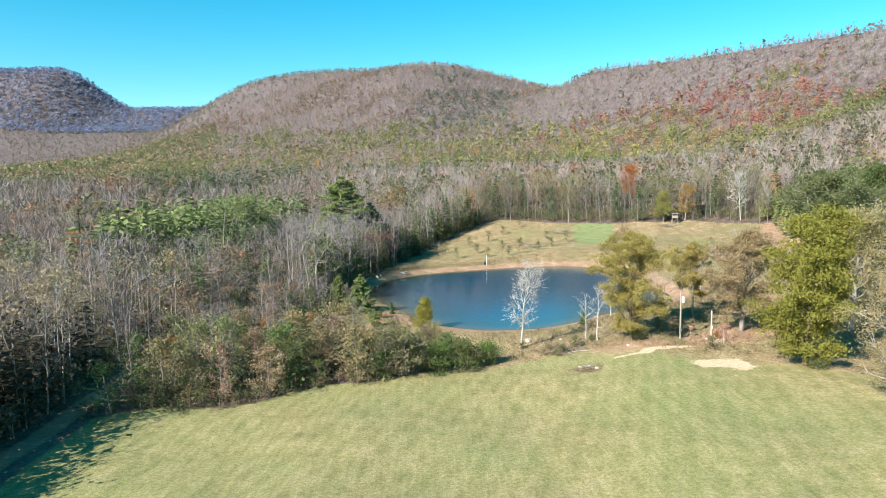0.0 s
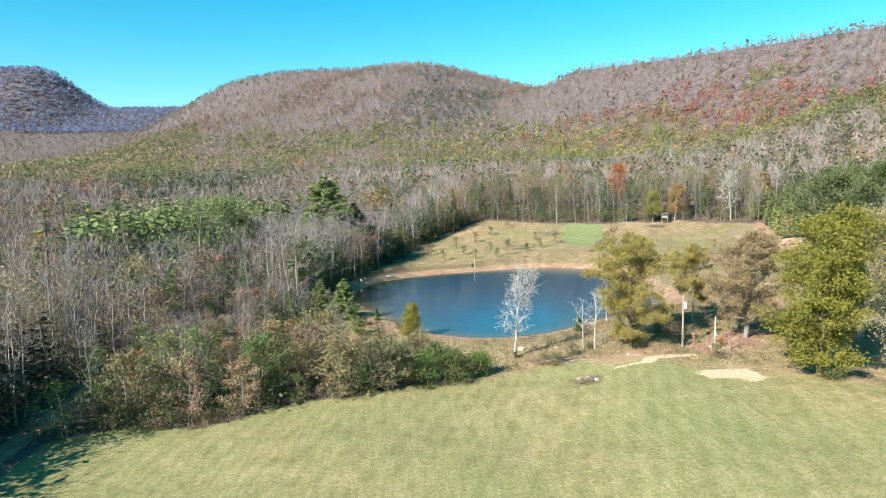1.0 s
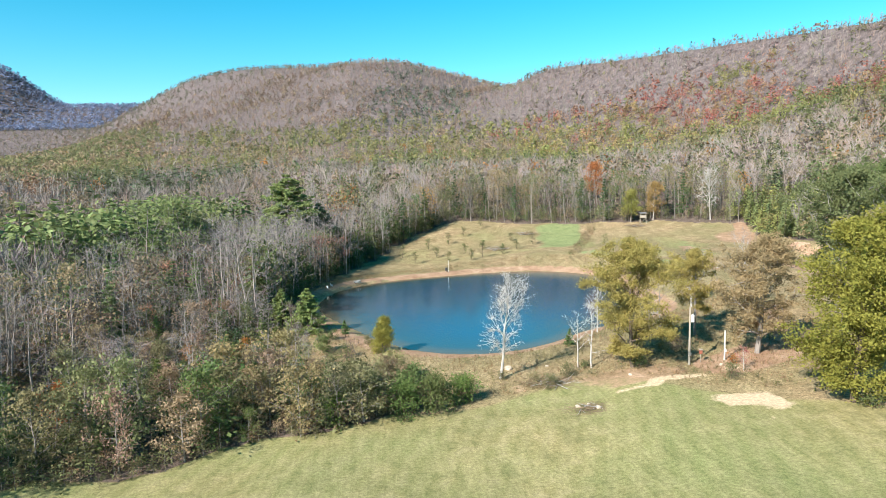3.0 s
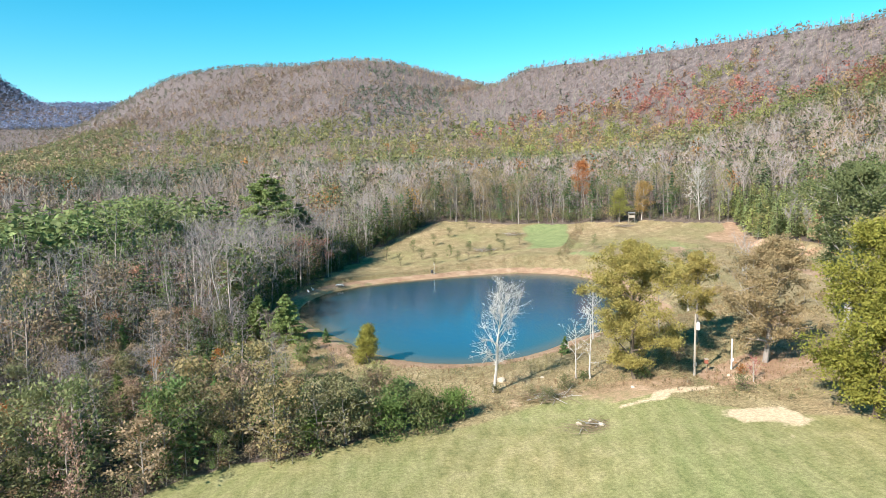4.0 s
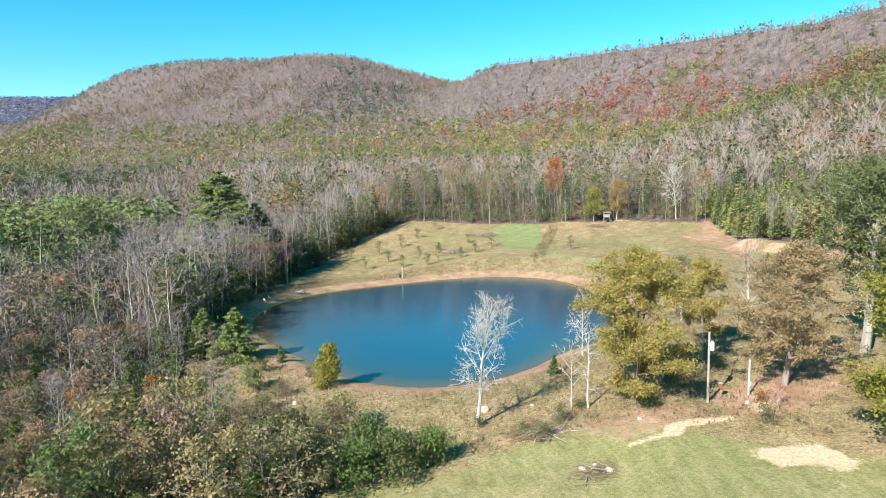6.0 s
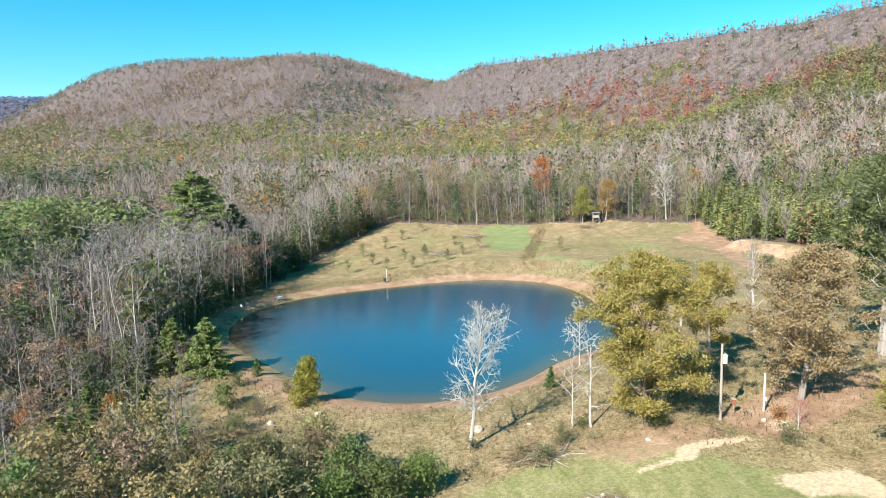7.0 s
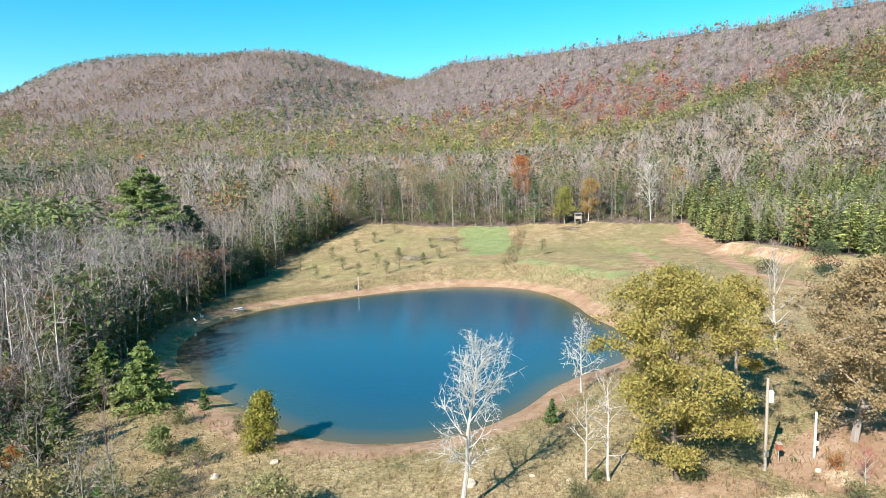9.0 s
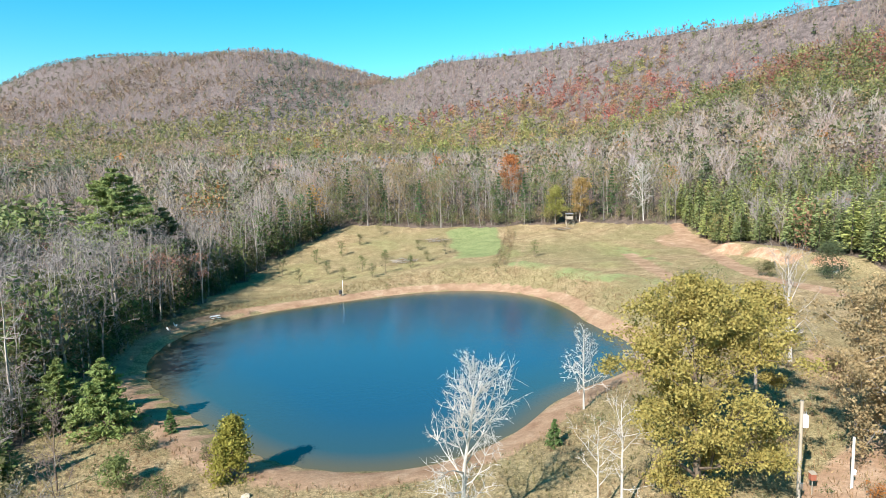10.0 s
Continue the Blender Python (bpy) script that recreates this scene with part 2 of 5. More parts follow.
# ---- ground ----------------------------------------------------------------
def along(p, q, x, y, half):
    """A strip of that half width from p to q."""
    (ax, ay), (bx, by) = p, q
    k = np.clip(((x - ax) * (bx - ax) + (y - ay) * (by - ay)) / ((bx - ax) ** 2 + (by - ay) ** 2), 0, 1)
    return ease(half * 1.25, half * 0.75, np.hypot(x - ax - k * (bx - ax), y - ay - k * (by - ay)))


def soft_oval(cx, cy, rx, ry, x, y, turn=0.0):
    """An oval that fades out all the way from its middle."""
    c, s = math.cos(turn), math.sin(turn)
    u, v = (x - cx) * c + (y - cy) * s, -(x - cx) * s + (y - cy) * c
    return 1.15 * np.clip(1.1 - np.sqrt((u / rx) ** 2 + (v / ry) ** 2), 0, 1) ** 0.7


def wood_edge(x):
    """The y at which the wood beside the field begins."""
    return np.where(x < -50, 44, np.where(x < -46.5, 58, 79 + 0.42 * (x + 36))) + 1.5 * np.sin(0.3 * x)


def pine_edge(y):
    """The x at which the young pines above the clay bank begin."""
    return np.interp(y, (160, 176, 205, 220, 242), (129, 126.5, 126, 128, 137))


def in_wood(x, y):
    """Where trees stand close: the wood beside field and pond, the one across the pond, the young pines and the hills."""
    x, y = np.asarray(x, float), np.asarray(y, float)
    right = np.interp(y, (60, 90, 100, 106, 110, 114, 120, 140, 165, 190, 205, 228, 262, 300), (-40, 13, 8, 2, -6, -14, -19, -22.5, -20, -18.5, -14.5, -8, 5, 36))
    track = np.abs(x + 43.5 + 0.18 * np.clip(y - 85, 0, 40)) < 2.6
    beside = (x < right + 1.5 * np.sin(0.5 * y)) & (y > wood_edge(x)) & ~(track & (y < 118))
    back = y > np.interp(x, (20, 33, 60, 86, 104, 122, 133, 150), (304, 298, 284, 273, 267, 257, 246, 232)) + 1.5 * np.sin(0.3 * x)
    young = (x > pine_edge(y)) & (y > 166)
    east = (x > 142) & (y > 60) & (y < 172) | (x > 90 + 0.25 * np.abs(y - 118)) & (y < 135) & (y > 70)
    return beside | (back & (x > 8)) | young | east


def build_ground():
    gx = np.r_[-4200, -3000, np.arange(-2000, -1000, 40), np.arange(-1000, -300, 14), np.arange(-300, -70, 7), np.arange(-70, 150, 1.7),
               np.arange(150, 300, 7), np.arange(300, 800, 13), np.linspace(800, 4200, 16)]
    gy = np.r_[-1500, -700, -300, -100, np.arange(-40, 40, 8), np.arange(40, 300, 1.7), np.arange(300, 480, 7), np.arange(480, 1560, 15),
               np.arange(1560, 2900, 40), np.linspace(2900, 4600, 8)]
    X, Y = np.meshgrid(gx, gy)
    x, y = X.ravel(), Y.ravel()
    z = ground_z(x, y)
    n, k = len(gx), np.arange((len(gx) - 1) * (len(gy) - 1))
    i = k // (n - 1) * n + k % (n - 1)
    me = quads_mesh("ground", np.c_[x, y, z], np.c_[i, i + 1, i + n + 1, i + n], [GROUND], smooth=True)
    d = from_shore(x, y)
    wood = np.maximum(in_wood(x, y) * 1.0, (y > 330) * 1.0)
    wood = np.maximum(wood, ease(-39.5, -42, x) * ease(36, 46, y) * (y < 130))
    mown = ease(99, 94, y - 0.12 * np.clip(x - 12, 0, 20) + 0.95 * np.clip(x - 33, 0, 60) + 1.5 * np.sin(0.2 * x)) * (1 - wood)
    far_field = bump(96, 222, 26, 40, x, y, 0.5) * ease(9, 13, d)
    mown = np.maximum(mown, 0.58 * far_field * ease(0.2, 0.75, value_noise(x, y, 17, 3)))
    mown = np.maximum(mown, 0.5 * bump(34, 252, 42, 24, x, y, 0.2) * ease(0.25, 0.8, value_noise(x, y, 14, 5)))
    plot = ease(-3, 5, (x - 56) * 0.92 - (y - 246) * 0.2) * ease(-3, 5, y - 236 - 0.1 * (x - 60)) * ease(-3, 5, 79 - x + (y - 260) * 0.25) * ease(-4, 6, 281 - y)
    plot = plot * (0.55 + 0.5 * value_noise(x, y, 6, 33))
    # the track round the pond, beyond a grassy verge on its wooded side
    verge = 1.7 * ease(12, -4, x) * ease(215, 195, y)
    ring = ease(-0.2, 0.5, d) * ease(1.2, 0.7, d) + ease(0.3, 1.1, d - verge) * ease(5.0, 3.8, d - verge - 1.3 * ease(150, 130, y))
    rut = 0.32 * np.exp(-(((d - verge - 1.6) / 0.45) ** 2)) + 0.32 * np.exp(-(((d - verge - 3.4) / 0.45) ** 2))
    soil = np.minimum(ring, 1) * (0.74 + 1.0 * rut)
    # green and tan strips of the far meadow
    plot = np.maximum(plot, 0.64 * along((69, 221), (82, 181), x, y, 4.0) * (0.5 + 0.6 * value_noise(x, y, 5, 34)))
    plot = np.maximum(plot, 0.62 * along((104, 236), (98, 200), x, y, 3.0) * (0.5 + 0.6 * value_noise(x, y, 5, 35)))
    soil = np.maximum(soil, 0.62 * along((100, 219), (84, 172), x, y, 2.6))
    soil = np.maximum(soil, 0.5 * along((82, 250), (66, 217), x, y, 0.9))
    road = [(134, 246), (124, 222), (118, 207), (110, 190), (104.5, 176), (102.7, 153), (106, 120)]
    for p, q in zip(road, road[1:]):
        soil = np.maximum(soil, along(p, q, x, y, 2.3))
    soil = np.maximum(soil, 0.9 * along((47, 99), (62, 105), x, y, 4.5))
    soil = np.maximum(soil, 0.7 * along((60, 104), (72, 128), x, y, 2.4))
    soil = np.maximum(soil, 0.75 * along((-44, 40), (-43.5, 85), x, y, 1.4))
    soil = np.maximum(soil, 0.75 * along((-43.5, 85), (-49, 118), x, y, 1.4))
    soil = np.maximum(soil, 0.6 * along((14, 99), (32, 104), x, y, 2.5) * value_noise(x, y, 3, 31))
    soil = np.maximum(soil, 0.6 * bump(125, 228, 9, 12, x, y))
    soil = np.maximum(soil, 0.55 * bump(34, 99, 8, 4, x, y))
    wx, wy = x + 5 * (value_noise(x, y, 4, 71) - 0.5), y + 4 * (value_noise(x, y, 3, 72) - 0.5)
    sand = np.maximum(0.8 * along((30.0, 93.8), (41.5, 96.9), x, y + 0.5 * np.sin(0.8 * x), 1.25), soft_oval(43.3, 85.0, 4.1, 3.0, wx, wy, -0.75))
    sand = np.maximum(sand, 0.5 * along((46, 97), (53, 96), x, y, 1.5))
    sand = np.maximum(sand, 0.3 * soft_oval(103, 222, 10, 8, x, y))
    sand = sand * (0.75 + 0.5 * value_noise(x, y, 2.6, 61))
    clay = along((121.5, 209), (121.5, 172), x, y, 2.2) * ease(0.2, 0.7, value_noise(x, y, 4, 9))
    clay = np.maximum(clay, along((123, 173), (136, 168), x, y, 2.0) * ease(0.2, 0.7, value_noise(x, y, 4, 10)))
    for name, v in (("slope", ease(45, 110, z) * (y > 400)), ("mown", mown), ("plot", plot), ("litter", wood), ("soil", soil), ("clay", clay), ("sand", sand)):
        field(me, name, v)
    return tagged(new("ground", me), "mown autumn field, dry grass and bare clay round a pond", "ground", kind="structure")


def build_water():
    rings, spokes = 24, 160
    a = np.linspace(0, 2 * np.pi, spokes, endpoint=False)
    r = np.linspace(0.0005, 1, rings)[:, None] * (shore_radius(a) + 0.6)[None]
    x, y = POND[0] + r * np.cos(a), POND[1] + r * np.sin(a)
    k, j = np.meshgrid(np.arange(rings - 1), np.arange(spokes), indexing="ij")
    i, i2 = k * spokes + j, k * spokes + (j + 1) % spokes
    q = np.stack([i, i + spokes, i2 + spokes, i2], -1).reshape(-1, 4)
    me = quads_mesh("water", np.c_[x.ravel(), y.ravel(), 0 * x.ravel()], q, [WATER], smooth=True)
    field(me, "deep", np.clip(-from_shore(x.ravel(), y.ravel()) / 14, 0, 1))
    return tagged(new("water", me), "still blue pond water with a clay shore", "pond", kind="structure")


build_ground()
build_water()


# ---- trees -----------------------------------------------------------------
GREY, PALE, BROWN = (0.25, 0.225, 0.205), (0.40, 0.38, 0.355), (0.12, 0.09, 0.065)
TWIG = (0.21, 0.19, 0.188)
MAUVE, TAN, OLIVE = (0.205, 0.155, 0.15), (0.225, 0.165, 0.105), (0.145, 0.142, 0.068)
GOLD, RUST, RED = (0.27, 0.22, 0.05), (0.30, 0.12, 0.035), (0.30, 0.06, 0.035)
RUSSET, DUSK, SPRUCE = (0.25, 0.13, 0.085), (0.165, 0.125, 0.125), (0.06, 0.10, 0.07)
GREEN, PINE, DEEP = (0.10, 0.125, 0.045), (0.075, 0.115, 0.048), (0.10, 0.11, 0.045)


def tubes(segs, sides=4):
    """Tapered tubes from rows of x0 y0 z0 x1 y1 z1 r0 r1."""
    s = np.asarray(segs, float).reshape(-1, 8)
    p, q, r0, r1 = s[:, :3], s[:, 3:6], s[:, 6], s[:, 7]
    d = q - p
    d = d / np.maximum(np.linalg.norm(d, axis=1, keepdims=True), 1e-6)
    ref = np.where(np.abs(d[:, 2:3]) > 0.8, [[1.0, 0, 0]], [[0, 0, 1.0]])
    u = np.cross(d, ref)
    u /= np.linalg.norm(u, axis=1, keepdims=True)
    v = np.cross(d, u)
    a = np.arange(sides) * 2 * np.pi / sides
    ring = u[:, None] * np.cos(a)[None, :, None] + v[:, None] * np.sin(a)[None, :, None]
    co = np.concatenate([p[:, None] + ring * r0[:, None, None], q[:, None] + ring * r1[:, None, None]], 1)
    k = np.arange(sides)
    base = np.stack([k, (k + 1) % sides, (k + 1) % sides + sides, k + sides], -1)
    quads = base[None] + (np.arange(len(s)) * 2 * sides)[:, None, None]
    return co.reshape(-1, 3), quads.reshape(-1, 4)


def slivers(segs, rng):
    """Twigs as thin flat blades, for trees that stay far off."""
    s = np.asarray(segs, float).reshape(-1, 8)
    d = s[:, 3:6] - s[:, :3]
    side = np.cross(d, rng.normal(size=d.shape))
    side /= np.maximum(np.linalg.norm(side, axis=1, keepdims=True), 1e-6)
    a, b = side * s[:, 6:7], side * s[:, 7:8]
    co = np.stack([s[:, :3] - a, s[:, :3] + a, s[:, 3:6] + b, s[:, 3:6] - b], 1)
    return co.reshape(-1, 3), np.arange(4 * len(s)).reshape(-1, 4)


def leaves(at, size, rng, flat=0.0, long=1.0):
    """Lozenge leaves, one at each place; flat leans them level."""
    n = len(at)
    nor = rng.normal(size=(n, 3))
    nor[:, 2] = nor[:, 2] * (1 + flat) + flat * 1.5
    nor /= np.linalg.norm(nor, axis=1, keepdims=True)
    u = np.cross(nor, rng.normal(size=(n, 3)))
    u /= np.linalg.norm(u, axis=1, keepdims=True)
    v = np.cross(nor, u)
    s = size * rng.uniform(0.6, 1.35, (n, 1))
    co = np.stack([at - u * s * long, at - v * s * 0.55 + nor * s * 0.15, at + u * s * long, at + v * s * 0.6 - nor * s * 0.1], 1)
    return co.reshape(-1, 3), np.arange(4 * n).reshape(-1, 4)


def skeleton(rng, height, spread, low=0.3, limbs=14, subs=5, twigs=4, girth=0.02, rise=0.5, shape="round", lean=0.05, bend=1):
    """Trunk, limbs, branches and twigs as tapered segments by rank, and the places where leaves sit."""
    rank = [[], [], [], []]
    steps, top = 8, height * 0.97
    pts, p = [np.zeros(3)], np.zeros(3)
    drift = rng.normal(0, lean, 2)
    for k in range(steps):
        p = p + np.array([*(drift + rng.normal(0, lean, 2)) * height / steps, top / steps])
        pts.append(p)
    rad = [girth * height * (1 - k / steps) ** 0.85 + 0.012 for k in range(steps + 1)]
    for a, b, r, q in zip(pts, pts[1:], rad, rad[1:]):
        rank[0].append([*a, *b, r, q])
    tips = [pts[-1]]

    def shoot(o, way, length, r, bits, up, k):
        out, q = [], o
        for j in range(bits):
            way = way + rng.normal(0, 0.16, 3) + np.array([0, 0, up])
            way /= np.linalg.norm(way)
            e = q + way * length / bits
            rank[k].append([*q, *e, r * (1 - j / bits) + 0.006, r * (1 - (j + 1) / bits) + 0.006])
            out.append((e, way))
            q = e
        return out

    spin = rng.uniform(0, 6)
    for n in range(limbs):
        h = low + (1 - low) * ((n + rng.uniform(0, 0.9)) / limbs)
        f = (h - low) / (1 - low)
        wide = {"round": math.sqrt(max(0.05, 1 - (1.75 * f - 0.75) ** 2)) if f > 0.43 else 0.72 + 0.65 * f,
                "cone": 1.05 - 0.95 * f, "vase": 0.55 + 0.5 * math.sin(math.pi * min(1, f * 0.8 + 0.1))}[shape]
        i = min(int(h * steps), steps - 1)
        o = pts[i] + (pts[i + 1] - pts[i]) * (h * steps - i)
        spin += 2.4 + rng.normal(0, 0.35)
        el = rise + 0.55 * f + rng.normal(0, 0.14)
        way = np.array([math.cos(spin) * math.cos(el), math.sin(spin) * math.cos(el), math.sin(el)])
        length = spread * wide * rng.uniform(0.68, 1.2) / max(0.5, math.cos(min(el, 1.1)))
        length = min(length, (height - o[2]) * 0.9 + 0.5)
        limb = shoot(o, way, length, rad[i] * 0.45, 4, 0.07, 1)
        tips.extend(e for e, _ in limb[1:])
        for m in range(subs):
            e, w = limb[rng.integers(0, 4)]
            w2 = w + rng.normal(0, 0.65, 3)
            w2 /= np.linalg.norm(w2)
            sub = shoot(e, w2, length * rng.uniform(0.28, 0.5), rad[i] * 0.2, 2, 0.05, 2)
            tips.append(sub[-1][0])
            for _ in range(twigs):
                e, w = sub[rng.integers(0, 2)]
                w3 = w + rng.normal(0, 0.7, 3)
                w3 /= np.linalg.norm(w3)
                tips.append(shoot(e, w3, length * rng.uniform(0.12, 0.26), 0.012 / bend, bend, 0.03 * (bend - 1), 3)[-1][0])
    return [np.array(r).reshape(-1, 8) for r in rank], np.array(tips)


def joined(*bits):
    """One (points, quads) of several."""
    co, quads, n = [], [], 0
    for c, q in bits:
        co.append(c)
        quads.append(q + n)
        n += len(c)
    return np.concatenate(co), np.concatenate(quads)


def broadleaf(seed, height, spread, low=0.2, limbs=14, subs=4, twigs=0, count=3000, size=0.3, clump=0.9, girth=0.02, shape="round", rise=0.35, sides=5):
    rng = np.random.default_rng(seed)
    rank, tips = skeleton(rng, height, spread, low, limbs, subs, twigs, girth, rise, shape)
    wood = joined(tubes(rank[0], sides + 1), tubes(rank[1], max(3, sides - 1)), tubes(rank[2], 3))
    at = tips[rng.integers(0, len(tips), count)] + rng.normal(0, 1, (count, 3)) * clump * np.array([1, 1, 0.7])
    at = at[at[:, 2] > 0.12 * height * (low + 0.1)]
    return wood, leaves(at, size, rng)


def bare(seed, height, spread, low=0.3, limbs=14, subs=5, twigs=4, girth=0.016, shape="vase", rise=0.55, thin=False, stout=1.0, bend=1):
    rng = np.random.default_rng(seed)
    rank, tips = skeleton(rng, height, spread, low, limbs, subs, twigs, girth, rise, shape, bend=bend)
    for r in rank[2:]:
        r[:, 6:] *= stout
    if thin:
        for r, k in zip(rank[1:], (0.75, 1.1, 1.5)):
            r[:, 6:] *= k
        return joined(tubes(rank[0], 4), slivers(rank[1], rng)), slivers(np.concatenate(rank[2:]), rng)
    return joined(tubes(rank[0], 7), tubes(rank[1], 5)), joined(tubes(rank[2], 3), tubes(rank[3], 3))


def conifer(seed, height, spread, low=0.12, whorls=14, per=6, needles=14, size=0.4, girth=0.014, ragged=0.15, taper=0.8):
    rng = np.random.default_rng(seed)
    trunk = [[0, 0, height * k / 6, 0, 0, height * (k + 1) / 6, girth * height * (1 - k / 6) + 0.02, girth * height * (1 - (k + 1) / 6) + 0.02] for k in range(6)]
    limbs, at = [], []
    for w in range(whorls):
        f = w / (whorls - 1)
        z = height * (low + (0.97 - low) * f)
        for k in range(per):
            a = rng.uniform(0, 2 * np.pi)
            r = spread * (1.02 - f) ** taper * rng.uniform(1 - 2.5 * ragged, 1 + ragged)
            tip = np.array([math.cos(a) * r, math.sin(a) * r, z + r * rng.uniform(-0.12, 0.25)])
            o = np.array([0, 0, z])
            limbs.append([*o, *tip, 0.02 + 0.012 * r, 0.008])
            t = rng.uniform(0.25, 1.05, (needles, 1))
            at.append(o + (tip - o) * t + rng.normal(0, 0.13, (needles, 3)) * (0.3 + r * 0.35) * np.array([1, 1, 0.55]))
    at = np.concatenate(at)
    return joined(tubes(trunk, 6), tubes(limbs, 3)), leaves(at, size, rng, flat=0.6, long=1.3)


def tree(name, shape, x, y, colour, wood, label, category="tree", bare_twigs=False, turn=0.0, group=""):
    """A tree or bush as one thing: a trunk with its limbs, and a crown."""
    root = tagged(new(name), label, category, group)
    (c0, q0), (c1, q1) = shape
    part_names = ("trunk", "crown")
    for nm, c, q, col, mat in ((part_names[0], c0, q0, wood, BARK), (part_names[1], c1, q1, colour, BARK if bare_twigs else LEAF)):
        me = quads_mesh(nm, c, q, [mat], tint=np.tile(col, (len(q), 1)))
        new(nm, me).parent = root
    root.matrix_basis = pose(x, y, float(ground_z(x, y)) - 0.06, 0, 0, turn)
    return root


# single trees of the pond's near shore
tree("dead_tree", bare(3, 14.6, 3.0, 0.26, 26, 10, 8, 0.0145, "round", 0.4, stout=1.05, bend=2), 16.97, 105.2, PALE, PALE, "tall bare dead tree with bleached white limbs", bare_twigs=True)
tree("bare_tree", bare(5, 7.9, 1.9, 0.35, 11, 4, 3, 0.013, "vase", 0.4), 28.2, 105.1, PALE, PALE, "thin bleached bare tree in dry grass", bare_twigs=True)
tree("bare_tree", bare(6, 8.9, 2.0, 0.25, 13, 4, 3, 0.014, "vase", 0.3), 29.9, 104.3, PALE, PALE, "thin bare tree with pale bark in dry grass", bare_twigs=True)
tree("bare_tree", bare(7, 9.8, 2.7, 0.22, 26, 6, 4, 0.013, "cone", 0.45, stout=1.2), 38.9, 127.9, PALE, PALE, "white leafless tree with fine twigs by the water", bare_twigs=True)
tree("bare_tree", bare(8, 14.0, 3.0, 0.2, 20, 5, 4, 0.018, "vase", 0.6), 66.5, 126.8, GREY, PALE, "leafless grey tree with a pale trunk", bare_twigs=True)
tree("bare_tree", bare(9, 8.0, 1.7, 0.3, 12, 4, 4, 0.012, "vase", 0.6), 45.0, 119.5, GREY, GREY, "slender grey leafless tree by the pond", bare_twigs=True)
tree("bare_tree", bare(10, 9.0, 1.9, 0.3, 12, 4, 4, 0.012, "vase", 0.6), 47.5, 121.0, MAUVE, GREY, "slender leafless tree with reddish twigs", bare_twigs=True)

GOLDEN, UMBER, LIME = (0.29, 0.235, 0.075), (0.3, 0.24, 0.125), (0.205, 0.21, 0.042)
tree("oak_tree", broadleaf(21, 16.8, 4.7, 0.06, 27, 7, 1, 58000, 0.13, 0.42, 0.018, "round", 0.3), 35.0, 102.0, GOLDEN, BROWN, "broad oak with olive gold autumn leaves")
tree("oak_tree", broadleaf(22, 12.5, 3.3, 0.36, 20, 6, 1, 20000, 0.13, 0.3, 0.018, "round", 0.4), 50.2, 114.2, GOLDEN, GREY, "yellow green oak near the power pole")
tree("oak_tree", broadleaf(23, 15.2, 6.2, 0.16, 34, 7, 1, 44000, 0.135, 0.36, 0.024, "round", 0.3), 53.2, 102.0, UMBER, GREY, "spreading oak with brown dry leaves")
tree("oak_tree", broadleaf(24, 19.4, 4.5, 0.08, 40, 7, 1, 60000, 0.17, 0.58, 0.02, "round", 0.28), 52.2, 82.0, LIME, BROWN, "great oak in lime and gold leaf at the field edge")
tree("oak_tree", broadleaf(25, 24.0, 7.5, 0.34, 32, 6, 1, 30000, 0.19, 0.46, 0.026, "round", 0.4), 70.5, 109.0, (0.135, 0.15, 0.065), (0.3, 0.28, 0.255), "tall dark green oak with a pale grey trunk")
tree("oak_tree", broadleaf(26, 25.0, 8.5, 0.2, 28, 6, 0, 20000, 0.19, 0.75, 0.022, "round", 0.4), 88.0, 121.0, GREEN, GREY, "dark green oak at the wood's edge")
tree("oak_tree", broadleaf(27, 18.5, 6.0, 0.2, 24, 6, 0, 15000, 0.16, 0.65, 0.022, "round", 0.4), 68.5, 97.5, UMBER, GREY, "brown leaved oak at the wood's edge")
tree("oak_tree", broadleaf(28, 13.0, 4.6, 0.1, 24, 6, 1, 16000, 0.11, 0.5, 0.02, "round", 0.3), 54.0, 67.5, UMBER, PALE, "ragged brown oak with a pale trunk")
tree("oak_tree", broadleaf(29, 11.0, 4.2, 0.2, 20, 6, 3, 6000, 0.1, 0.5, 0.018, "vase", 0.5), 63.0, 141.0, OLIVE, PALE, "thin crowned grey green oak")
tree("yellow_bush", broadleaf(30, 5.6, 2.0, 0.0, 30, 5, 0, 9500, 0.14, 0.36, 0.02, "cone", 0.15), 0.4, 123.6, (0.24, 0.22, 0.05), BROWN, "small cone shaped tree with yellow green leaves on the dam", "bush")
tree("pine_tree", conifer(31, 8.6, 3.7, 0.02, 15, 12, 56, 0.19, taper=0.62), -13.6, 139.8, (0.2, 0.25, 0.085), BROWN, "young green pine by the shore track")
tree("pine_tree", conifer(32, 8.2, 3.5, 0.02, 15, 12, 56, 0.19, taper=0.62), -18.9, 143.2, (0.19, 0.24, 0.085), BROWN, "young green pine by the shore track")
tree("pine_tree", conifer(33, 2.6, 0.9, 0.04, 9, 6, 12, 0.15), -6.6, 137.4, (0.09, 0.15, 0.05), BROWN, "knee high pine sapling by the shore track")
tree("pine_tree", conifer(34, 2.8, 1.0, 0.02, 9, 7, 14, 0.17), 31.2, 119.2, (0.10, 0.155, 0.055), BROWN, "small green pine on the dam")
tree("white_pine", conifer(35, 31.5, 11.5, 0.3, 20, 9, 170, 0.33, ragged=0.25, taper=0.62), -27.8, 221, (0.225, 0.26, 0.1), GREY, "tall white pine above the bare wood")
